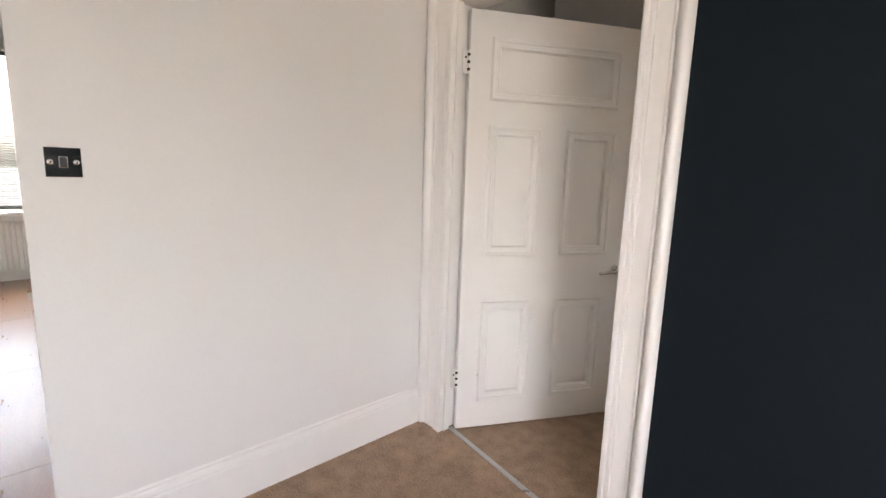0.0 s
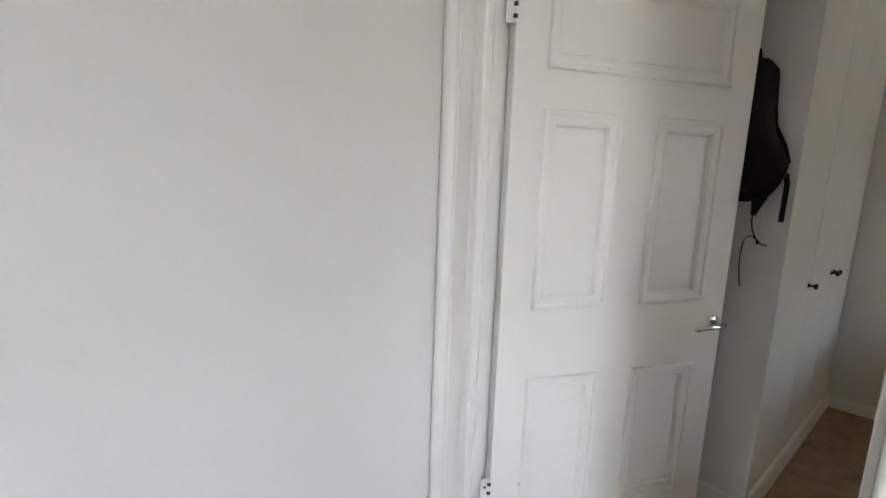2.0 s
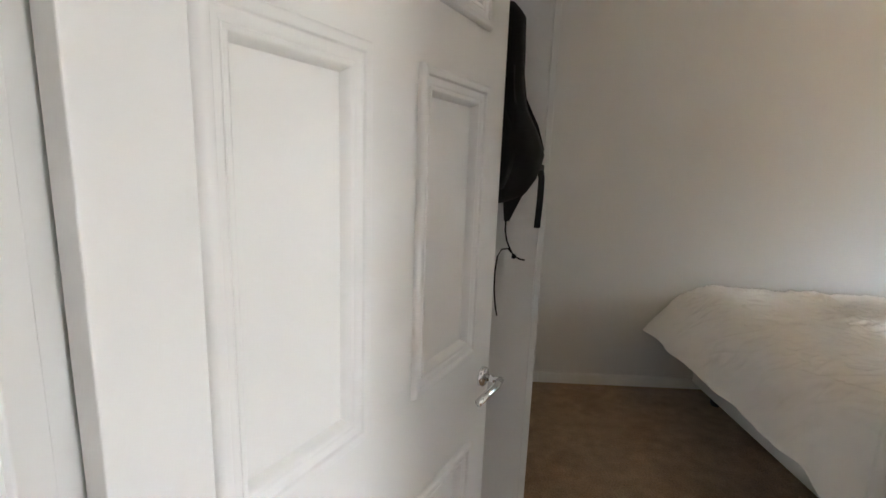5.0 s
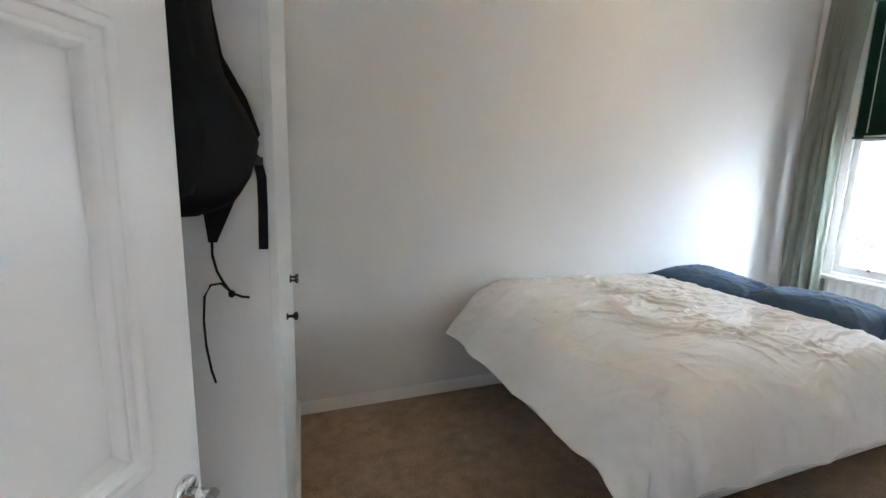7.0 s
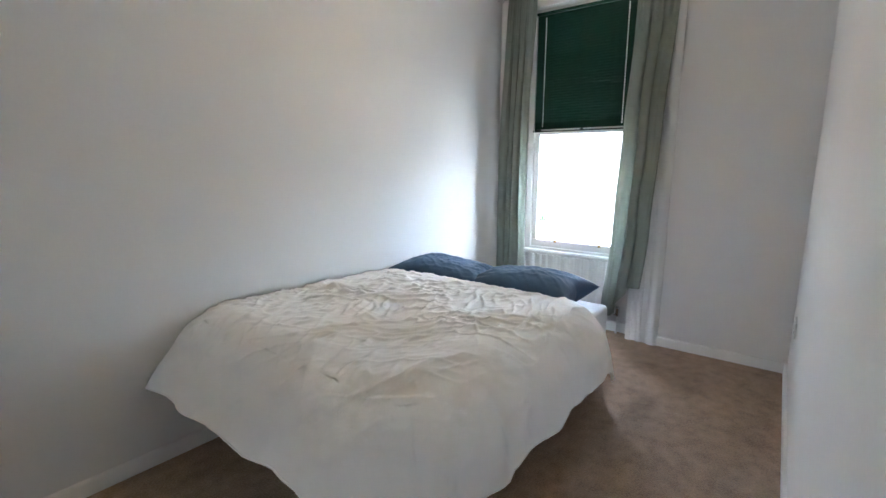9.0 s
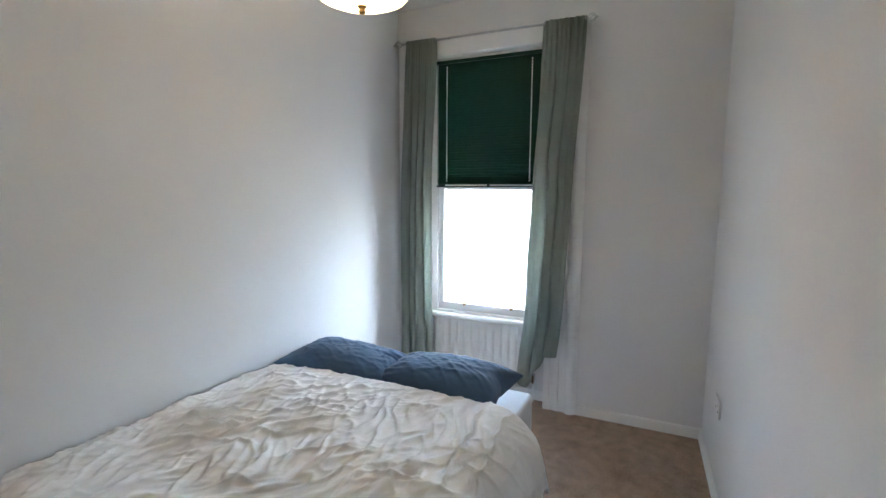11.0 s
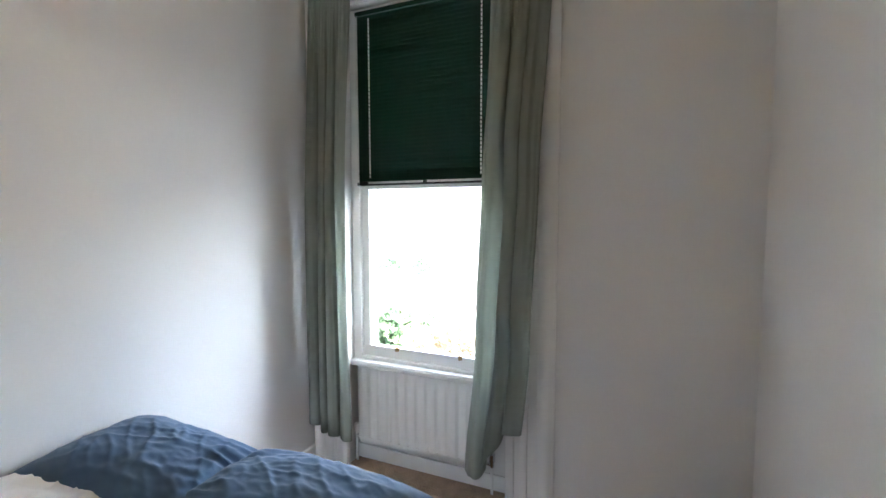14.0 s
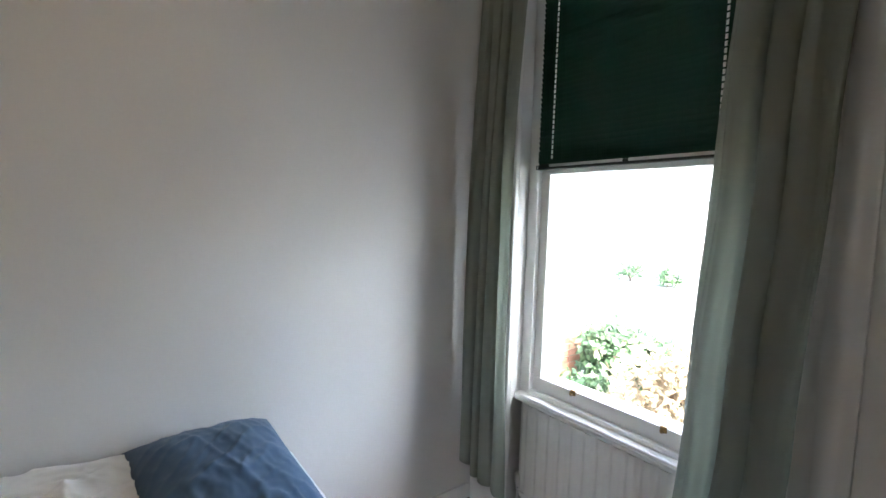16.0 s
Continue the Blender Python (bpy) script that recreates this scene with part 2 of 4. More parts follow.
structure("wall_hall_navy", prism([(JR + 0.03, hall_face(JR + 0.03) - 0.012), (2.45, hall_face(2.45) - 0.012), (2.45, hall_face(2.45)), (JR + 0.03, hall_face(JR + 0.03))], 0, CEILING), NAVY, "dark navy painted hall wall beside the doorway", "wall")
structure("wall_hall_west", box(-1.0, -0.910, -0.98, HALL_Y, 0, CEILING), WALL, "off-white painted hall wall ending in an open edge", "wall")
structure("wall_bedroom_west", box(-1.15, -1.0, HALL_Y, 3.0, 0, CEILING), WALL, "white wall behind the open door", "wall")
# the hall behind and the living room that shows past its wall
structure("wall_hall_east_1", box(2.45, 2.6, -2.5, -2.30, 0, CEILING), WALL, "plain white hall wall", "wall")
# never in view; navy only so that the chrome switch mirrors something dark
structure("wall_hall_east_2", box(2.45, 2.6, -1.10, HALL_Y, 0, CEILING), NAVY, "unseen hall wall, dark to darken the switch's reflection", "wall")
structure("wall_hall_east_3", box(2.45, 2.6, -2.30, -1.10, 0, 0.9), WALL, "plain white hall wall under an opening", "wall")
structure("wall_hall_east_4", box(2.45, 2.6, -2.30, -1.10, 2.2, CEILING), WALL, "plain white hall wall above an opening", "wall")
structure("wall_south", box(-6.1, 2.6, -2.65, -2.5, 0, CEILING), WALL, "plain white wall closing hall and living room", "wall")
structure("wall_living_north", box(-6.1, -1.15, HALL_Y, HALL_Y + 0.15, 0, CEILING), WALL, "plain white living room wall", "wall")
LW0, LW1 = -2.2, -0.70
structure("wall_living_west_1", box(-6.1, -5.89, LW1, HALL_Y, 0, CEILING), WALL, "white living room wall beside its window", "wall")
structure("wall_living_west_2", box(-6.1, -5.89, -2.5, LW0, 0, CEILING), WALL, "white living room wall beside its window", "wall")
structure("wall_living_west_3", box(-6.1, -5.89, LW0, LW1, 0, 0.74), WALL, "white living room wall under its window", "wall")
structure("wall_living_west_4", box(-6.1, -5.89, LW0, LW1, 2.4, CEILING), WALL, "white living room wall above its window", "wall")
structure("ceiling", box(-6.1, 4.1, -2.65, 3.2, CEILING, CEILING + 0.1), CEIL, "plain white painted ceiling", "ceiling")
structure("floor", box(-1.0, 4.1, -2.5, 3.0, -0.1, 0), CARPET, "brown short-pile carpet with pale worn patches", "carpet floor")
structure("floor_living", box(-6.1, -1.0, -2.65, HALL_Y, -0.1, -0.012), MORTAR, "dark underlay of the wooden living room floor", "floor")

# ---- door, frame and hall ----
FLIP = Matrix(((1, 0, 0, 0), (0, 0, -1, 0), (0, 1, 0, 0), (0, 0, 0, 1)))   # lays (x, y, up) onto an upright face


def rect(x0, x1, z0, z1):
    return [(x0, z0), (x1, z0), (x1, z1), (x0, z1)]


door = thing("door_1", "white gloss five-panel wooden door standing open into the bedroom", "door", -0.700, 0.571, 0, 61.8, kind="structure")
LEAF_W, LEAF_H, LEAF_T = 0.895, 2.03, 0.044
PANELS = [(0.106, 0.785, 1.642, 1.918), (0.106, 0.378, 0.909, 1.529), (0.514, 0.787, 0.909, 1.529), (0.106, 0.378, 0.152, 0.675), (0.514, 0.787, 0.152, 0.675)]
INSET = 0.03
xs = [0, PANELS[1][0] + INSET, PANELS[1][1] - INSET, PANELS[2][0] + INSET, PANELS[2][1] - INSET, LEAF_W]
part("stile", box(0, xs[1], 0, LEAF_T, 0.008, LEAF_H, 0.0025), GLOSS, door)
part("stile", box(xs[4], LEAF_W, 0, LEAF_T, 0.008, LEAF_H, 0.0025), GLOSS, door)
for z0, z1 in ((0.008, PANELS[3][2] + INSET), (PANELS[3][3] - INSET, PANELS[1][2] + INSET), (PANELS[1][3] - INSET, PANELS[0][2] + INSET), (PANELS[0][3] - INSET, LEAF_H)):
    part("rail", box(xs[1] - 0.004, xs[4] + 0.004, -0.0003, LEAF_T + 0.0003, z0, z1), GLOSS, door)
for z0, z1 in ((PANELS[3][2] + INSET, PANELS[3][3] - INSET), (PANELS[1][2] + INSET, PANELS[1][3] - INSET)):
    part("muntin", box(xs[2], xs[3], 0.0, LEAF_T, z0, z1), GLOSS, door)
MOULD = flowing([(0, 0), (-0.0005, 0.007), (-0.004, 0.012), (-0.010, 0.0135), (-0.016, 0.011), (-0.018, 0.0065)]) + flowing([(-0.0195, 0.0055), (-0.026, 0.0055), (-0.033, 0.002)], 3) + flowing(
    [(-0.034, 0.0035), (-0.039, 0.004), (-0.043, 0.000), (-0.046, -0.006), (-0.049, -0.013)], 3)
for x0, x1, z0, z1 in PANELS:
    part("panel", box(x0 + INSET, x1 - INSET, 0.012, LEAF_T - 0.012, z0 + INSET, z1 - INSET), GLOSS, door)
    b = sweep(MOULD, rect(x0, x1, z0, z1), closed=True)
    b.transform(FLIP)
    part("moulding", b, GLOSS, door, smooth="edges")
    b = sweep(MOULD, rect(x0, x1, z0, z1), closed=True)
    b.transform(Matrix.Translation((0, LEAF_T, 0)) @ Matrix.Diagonal((1, -1, 1, 1)) @ FLIP)
    bmesh.ops.reverse_faces(b, faces=b.faces[:])
    part("moulding", b, GLOSS, door, smooth="edges")
part("dent", lathe([(0, 0.002), (0.006, 0.0015), (0.009, 0)], 8, pose(0.112, 0.0, 0.292, 90)), BLACK_PLASTIC, door, "dark chip in the paint")
HX, HZ = 0.850, 0.824
handle = part("door_handle", lathe([(0, 0.012), (0.022, 0.012), (0.0255, 0.009), (0.026, 0)], 28, pose(HX, 0, HZ, 90)), CHROME, door, "polished chrome lever handle on a round rose", smooth=True)
part("neck", tube([(HX, -0.010, HZ), (HX, -0.050, HZ)], 0.009, 14), CHROME, handle, smooth=True)
part("lever", tube([(HX + 0.006, -0.050, HZ), (HX - 0.03, -0.054, HZ - 0.001), (HX - 0.075, -0.050, HZ - 0.004), (HX - 0.115, -0.046, HZ - 0.010)], 0.0095, 14), CHROME, handle, smooth=True)
for z in (0.285, 1.80):
    h = part("hinge", tube([(-0.006, -0.004, z - 0.05), (-0.006, -0.004, z + 0.05)], 0.006, 10), GLOSS, door, "painted butt hinge with bare dark gaps", smooth="edges")
    for dz in (-0.032, 0.0, 0.032):
        part("knuckle_gap", tube([(-0.006, -0.004, z + dz - 0.006), (-0.006, -0.004, z + dz + 0.006)], 0.0066, 10), IRON, h)
    part("hinge_leaf", box(-0.034, -0.006, -0.003, 0.0, z - 0.05, z + 0.05, 0.0008), GLOSS, h)
    part("screw", lathe([(0, 0.0015), (0.004, 0.001), (0.005, 0)], 8, pose(-0.020, -0.003, z + 0.02, 90)), IRON, h)

frame_ob = thing("door_frame", "white gloss door lining with broad stepped architraves", "door frame", kind="structure")
part("lining", box(DOOR_L - 0.02, DOOR_L - 0.012, HALL_Y - 0.002, ROOM_Y, 0, DOOR_H, 0.002), GLOSS, frame_ob)
part("stop", box(DOOR_L - 0.012, DOOR_L + 0.004, HALL_Y - 0.002, HALL_Y + 0.036, 0, DOOR_H, 0.002), GLOSS, frame_ob)
part("lining", box(DOOR_R - 0.006, JR, hall_face(JR) - 0.002, ROOM_Y, 0, DOOR_H, 0.002), GLOSS, frame_ob)
part("head_lining", prism([(DOOR_L - 0.02, HALL_Y - 0.002), (JR, hall_face(JR) - 0.002), (JR, ROOM_Y), (DOOR_L - 0.02, ROOM_Y)], DOOR_H, DOOR_H + 0.018), GLOSS, frame_ob)
part("stop", box(DOOR_R - 0.020, DOOR_R - 0.006, hall_face(JR) + 0.01, hall_face(JR) + 0.05, 0, DOOR_H, 0.002), GLOSS, frame_ob)
ARCH = [(0, 0)] + flowing([(0.0, 0.026), (0.004, 0.030), (0.012, 0.0305), (0.018, 0.0295)], 3) + flowing([(0.020, 0.0265), (0.026, 0.0265), (0.031, 0.0285), (0.038, 0.0270)], 3) + flowing(
    [(0.040, 0.022), (0.050, 0.0205), (0.066, 0.0215), (0.082, 0.0195), (0.086, 0.0185)], 3) + flowing([(0.0875, 0.0225), (0.092, 0.0245), (0.0965, 0.0215)], 3) + flowing(
    [(0.098, 0.0175), (0.103, 0.024), (0.110, 0.035), (0.121, 0.041), (0.132, 0.038), (0.139, 0.028), (0.142, 0.016)], 4) + [(0.142, 0)]
# the architrave's profile runs out from the opening's edge; one upright each side and the head
for x, way, wide in ((DOOR_L - 0.004, -1, 0.171 / 0.142), (DOOR_R - 0.006, 1, 0.150 / 0.142)):
    pts = [(x + way * o * wide, (HALL_Y if way < 0 else hall_face(x + o)) - u) for o, u in ARCH]
    part("architrave", prism(pts if way < 0 else pts[::-1], 0, DOOR_H + 0.15), GLOSS, frame_ob, smooth="edges")
b = prism([(o, u) for o, u in ARCH], DOOR_L, DOOR_R - 0.006)
b.transform(Matrix(((0, 0, 1, 0), (0, -1, 0, HALL_Y), (1, 0, 0, DOOR_H + 0.002), (0, 0, 0, 1))))
for v in b.verts:
    v.co.y += hall_face(v.co.x) - HALL_Y
bmesh.ops.recalc_face_normals(b, faces=b.faces[:])
part("architrave", b, GLOSS, frame_ob, smooth="edges")
b = box(0, 0.925, -0.0125, 0.0125, 0, 0.006, 0.002)
b.transform(pose(-0.735, 0.566, 0, 0, 0, -9.4))
tagged(part("threshold_strip", b, STEEL), "thin silver carpet strip across the doorway", "threshold strip")

SKIRT_TALL = [(0, 0), (0.022, 0), (0.022, 0.145), (0.018, 0.152), (0.018, 0.160), (0.014, 0.172), (0.008, 0.178), (0.008, 0.186), (0, 0.192)]
structure("baseboard_hall", sweep(SKIRT_TALL, [(-0.910, 0.490), (-0.910, -0.98)][::-1]), GLOSS, "tall white moulded hall skirting board", "skirting board")
SKIRT = [(0, 0), (0.016, 0), (0.016, 0.060), (0.012, 0.068), (0, 0.070)]
structure("baseboard_bed", sweep(SKIRT, [(-0.03, 3.0), (WIN_X, 3.0)]), GLOSS, "low white skirting board along the bed wall", "skirting board")
structure("baseboard_window", sweep(SKIRT, [(WIN_X, 1.57), (WIN_X, 0.768)]), GLOSS, "low white skirting board beside the window", "skirting board")
structure("baseboard_recess", box(3.867, 3.884, WIN_R, WIN_L, 0, 0.085, 0.004), GLOSS, "low white skirting board behind the radiator", "skirting board")
structure("baseboard_door", sweep(SKIRT, [(WIN_X, 0.768), (0.36, 0.667)]), GLOSS, "low white skirting board along the bedroom door wall", "skirting board")

plate = thing("light_switch", "polished chrome single light switch with a black rocker", "light switch", -0.910, -0.882, 1.298)
b = box(0, 0.005, -0.043, 0.043, -0.043, 0.043, 0.0015)
part("faceplate", b, CHROME, plate)
part("bezel", box(0.004, 0.0075, -0.0105, 0.0105, -0.0165, 0.0165, 0.002), CHROME, plate)
part("rocker", box(0.004, 0.010, -0.007, 0.007, -0.013, 0.013, 0.002), BLACK_PLASTIC, plate, "small black rocker")
for y in (-0.03, 0.03):
    part("screw", lathe([(0, 0.0045), (0.004, 0.004), (0.0075, 0.001), (0.008, 0)], 14, pose(0.005, y, 0, 0, 90)), CHROME, plate, smooth=True)

# ---- built-in cupboard with the backpack ----
cup = thing("cupboard", "white built-in cupboard with plain flush doors and dark knobs", "cupboard", -0.140, 1.480, 0, 85.9)
# local x runs along the front towards the bed wall, local y into the cupboard
CUP_L = 1.53
part("side_panel", box(0.0, 0.03, 0.012, 0.80, 0, CEILING, 0.001), WALL, cup)
part("corner_post", box(-0.004, 0.045, -0.006, 0.012, 0.07, CEILING, 0.002), CUPBOARD, cup)
part("inside", box(0.05, CUP_L - 0.02, 0.035, 0.06, 0, CEILING), CUPBOARD, cup)
E1, E2 = 0.525, 0.968
for x0, x1 in ((0.047, E1), (E1 + 0.003, E2), (E2 + 0.003, CUP_L - 0.03)):
    d = part("cupboard_door", box(x0, x1, 0.0, 0.02, 0.10, 2.30, 0.0015), CUPBOARD, cup)
    kx = {E1: E1 - 0.04, E2: E2 - 0.028}.get(x1, E2 + 0.032)
    k = part("knob", lathe([(0.011, 0), (0.011, 0.003), (0.005, 0.006), (0.005, 0.018), (0.012, 0.024), (0.0135, 0.030), (0.009, 0.034), (0, 0.035)], 16, pose(kx, 0, 0.898, 90)), IRON, d, "dark bronze round knob", smooth=True)
    part("upper_door", box(x0, x1, 0.0, 0.02, 2.305, CEILING - 0.05, 0.0015), CUPBOARD, cup)
part("plinth", sweep([(0, 0), (0.018, 0), (0.018, 0.085), (0.012, 0.095), (0, 0.098)], [(0.0, 0.80), (0.0, 0.0), (CUP_L - 0.03, 0.0)]), GLOSS, cup, "white skirting round the cupboard foot")

# ---- sash window ----
win = thing("window_1", "tall white timber sash window, upper half behind a blind", "window", kind="structure")
part("window_frame", box(3.838, 3.98, WIN_L - 0.055, WIN_L, 0.60, WIN_TOP, 0.003), GLOSS, win)
part("window_frame", box(3.838, 3.98, WIN_R, WIN_R + 0.055, 0.60, WIN_TOP, 0.003), GLOSS, win)
part("window_frame", box(3.838, 3.98, WIN_R + 0.055, WIN_L - 0.055, WIN_TOP - 0.03, WIN_TOP, 0.003), GLOSS, win)
part("window_sill", box(3.80, 4.14, WIN_R, WIN_L, 0.585, 0.618, 0.006), GLOSS, win)
part("staff_bead", box(3.838, 3.860, WIN_R + 0.055, WIN_L - 0.055, 0.618, 0.640, 0.004), GLOSS, win)
S0, S1 = WIN_R + 0.055, WIN_L - 0.055
low = part("lower_sash", box(3.860, 3.900, S0, S1, 0.622, 0.700, 0.003), GLOSS, win)
part("sash_stile", box(3.861, 3.899, S0, S0 + 0.045, 0.70, 1.64, 0.004), GLOSS, low)
part("sash_stile", box(3.861, 3.899, S1 - 0.045, S1, 0.70, 1.64, 0.004), GLOSS, low)
part("meeting_rail", box(3.860, 3.900, S0, S1, 1.600, 1.642, 0.003), GLOSS, low)
pane = part("pane", box(3.879, 3.883, S0 + 0.04, S1 - 0.04, 0.695, 1.605), GLASS, low)
pane.visible_shadow = False
up = part("upper_sash", box(3.910, 3.947, S0, S1, 1.612, 1.652, 0.003), GLOSS, win)
part("sash_stile", box(3.911, 3.946, S0, S0 + 0.045, 1.652, 2.55, 0.004), GLOSS, up)
part("sash_stile", box(3.911, 3.946, S1 - 0.045, S1, 1.652, 2.55, 0.004), GLOSS, up)
part("top_rail", box(3.911, 3.946, S0 + 0.045, S1 - 0.045, 2.49, 2.55, 0.003), GLOSS, up)
pane = part("pane", box(3.927, 3.931, S0 + 0.04, S1 - 0.04, 1.645, 2.495), GLASS, up)
pane.visible_shadow = False
for y in (2.464, 2.078):
    lift = part("sash_lift", box(3.852, 3.861, y - 0.012, y + 0.012, 0.684, 0.708, 0.003), BRASS, low, "small tarnished brass sash lift")
    part("finger_hook", tube([(3.855, y, 0.686), (3.842, y, 0.689), (3.836, y, 0.698), (3.840, y, 0.706)], 0.0045, 8), BRASS, lift, smooth=True)
# broad stepped surrounds down to the floor, with linings into the recess
SURR = [(0, 0)] + flowing([(0, 0.014), (0.006, 0.019), (0.03, 0.021), (0.042, 0.018)], 3) + flowing([(0.045, 0.013), (0.075, 0.013), (0.083, 0.019), (0.095, 0.024), (0.108, 0.022)], 3) + flowing(
    [(0.112, 0.015), (0.150, 0.016), (0.162, 0.026), (0.182, 0.038), (0.205, 0.037), (0.220, 0.027), (0.230, 0.018)], 3) + [(0.236, 0.016), (0.236, 0)]
for y, way in ((WIN_L, 1), (WIN_R, -1)):
    pts = [(WIN_X - u, y + way * (o + 0.002)) for o, u in SURR]
    part("surround", prism(pts, 0, WIN_TOP + 0.14), GLOSS, win, smooth="edges")
part("head_surround", box(WIN_X - 0.024, WIN_X, WIN_R, WIN_L, WIN_TOP, WIN_TOP + 0.13, 0.006), GLOSS, win)

# ---- radiator ----
rad = thing("radiator", "white pressed-steel panel radiator under the window", "radiator", 3.80, 2.31, 0.145)
RY = 0.385
N = 12  # broad soft ribs
pitch = (2 * RY - 0.04) / N
ribs = []
for i in range(N * 12 + 1):
    y = -RY + 0.02 + pitch * i / 12
    swell = 0.5 - 0.5 * math.cos(2 * math.pi * i / 12)
    ribs.append((0.008 - 0.008 * min(1.0, 1.5 * swell), y))
part("front_panel", prism([(0.008, -RY)] + ribs + [(0.008, RY), (0.022, RY), (0.022, -RY)], 0.024, 0.436), RADIATOR, rad, smooth="edges")
part("seam", box(0.004, 0.024, -RY, RY, 0.0, 0.024, 0.004), RADIATOR, rad)
part("seam", box(0.004, 0.024, -RY, RY, 0.436, 0.456, 0.004), RADIATOR, rad)
part("back_panel", box(0.058, 0.070, -RY, RY, 0.0, 0.450, 0.003), RADIATOR, rad)
part("top_grille", box(-0.004, 0.075, -RY, RY, 0.452, 0.462, 0.003), RADIATOR, rad)
part("end_cap", box(0.004, 0.072, RY - 0.002, RY + 0.004, 0.01, 0.455, 0.002), RADIATOR, rad)
part("end_cap", box(0.004, 0.072, -RY - 0.004, -RY + 0.002, 0.01, 0.455, 0.002), RADIATOR, rad)
for side in (1, -1):
    v = part("valve", lathe([(0.008, -0.03), (0.011, -0.025), (0.011, 0.0), (0.017, 0.004), (0.017, 0.045), (0.013, 0.052), (0, 0.053)], 14, Matrix.Translation((0.035, side * (RY + 0.035), 0.03))), RADIATOR if side > 0 else CHROME, rad, "white radiator valve with a short pipe", smooth=True)
    part("pipe", tube([(0.035, side * (RY + 0.035), 0.0), (0.035, side * (RY + 0.035), -0.146)], 0.0075, 10), GLOSS, v, smooth=True)
    part("union", tube([(0.035, side * (RY + 0.035), 0.015), (0.035, side * (RY - 0.003), 0.015)], 0.009, 10), CHROME, v, smooth=True)
part("dark_spot", lathe([(0, 0.001), (0.005, 0)], 8, pose(0.008, -0.20, 0.425, 0, -90)), BLACK_PLASTIC, rad)

# ---- blind ----
blind = thing("venetian_blind", "dark green venetian blind lowered over the upper sash, slats closed", "blind", 3.835, 2.265, 1.618)
BW = 0.428
part("head_rail", box(-0.018, 0.018, -BW, BW, 0.922, WIN_TOP - 0.022 - 1.618, 0.003), BLIND, blind)
rail = part("bottom_rail", box(-0.014, 0.014, -BW, BW, 0.0, 0.020, 0.003), BLIND_RAIL, blind, "glossy black bottom rail")
# grey strips put the rail's highlight into its colour
for y0, y1 in ((-BW + 0.012, -0.012), (0.012, BW - 0.075)):
    part("rail_highlight", box(-0.0165, -0.013, y0, y1, 0.010, 0.021, 0.001), STEEL, rail, "grey strip standing in for the rail's highlight")
part("clip", box(-0.018, -0.012, BW - 0.07, BW - 0.03, 0.0, 0.024, 0.002), BLIND_RAIL, rail)
b = bmesh.new()
arc = [(-0.0125 + 0.025 * i / 4, 0.0035 * (1 - ((i - 2) / 2) ** 2)) for i in range(5)]
vs = [[b.verts.new((u, y, w)) for u, w in arc] for y in (-BW, BW)]
for i in range(4):
    b.faces.new((vs[0][i], vs[0][i + 1], vs[1][i + 1], vs[1][i]))
b.transform(pose(0, 0, 0, 0, 69, 0))
slat = part("slat", b, BLIND, blind, smooth=True)
z = 0.030
first = True
while z < 0.936:
    ob = slat if first else new("slat", slat.data)
    ob.parent = blind
    ob.matrix_basis = pose(0, 0, z, 0, 0, 0)
    first = False
    z += 0.0125 if z < 0.055 else 0.0205
# white dashes paint the daylight leaking through the slats' cord holes
for y in (0.340, -0.312):
    for k in range(42):
        if k == 0:
            dash = part("light_dash", box(-0.0165, -0.0150, y - 0.0038, y + 0.0038, -0.0072, 0.0072), CORD, blind)
        else:
            dash = new("light_dash", dash.data)
            dash.parent = blind
        dash.matrix_basis = pose(0, 0, 0.05 + k * 0.0205, 0, 0, 0)
pull = part("pull_cord", tube([(-0.022, BW - 0.018, 0.92), (-0.022, BW - 0.018, -0.05)], 0.0012, 6), CORD, blind)
part("acorn", lathe([(0, 0.0), (0.005, 0.002), (0.007, 0.012), (0.004, 0.036), (0, 0.04)], 12, Matrix.Translation((-0.022, BW - 0.018, -0.09))), CORD, pull, "white plastic cord pull", smooth=True)

# ---- curtains and rod ----
ROD_X, ROD_Z = 3.668, 2.672
rod = thing("curtain_rod", "thin brushed steel curtain rod with cage finials", "curtain rod", ROD_X, 2.24, ROD_Z)
part("pole", tube([(0, -0.655, 0), (0, 0.655, 0)], 0.008, 12), STEEL, rod, smooth=True)
for side in (1, -1):
    f = part("finial", tube([(0, side * 0.655, 0), (0, side * 0.67, 0)], 0.011, 10), STEEL, rod)
    for k in range(6):
        a = 2 * math.pi * k / 6
        pts = [(0.026 * math.sin(math.pi * i / 8) * math.cos(a + i * 0.18), side * (0.668 + 0.058 * i / 8), 0.026 * math.sin(math.pi * i / 8) * math.sin(a + i * 0.18)) for i in range(9)]
        part("wire", tube(pts, 0.0022, 5), STEEL, f)
    part("tip", lathe([(0, 0), (0.006, 0.003), (0.006, 0.010), (0, 0.016)], 10, pose(0, side * 0.724, 0, -90 * side)), STEEL, f)
    part("bracket", tube([(0, side * 0.60, -0.004), (0.03, side * 0.60, -0.02), (0.106, side * 0.60, -0.02)], 0.006, 8), STEEL, rod)


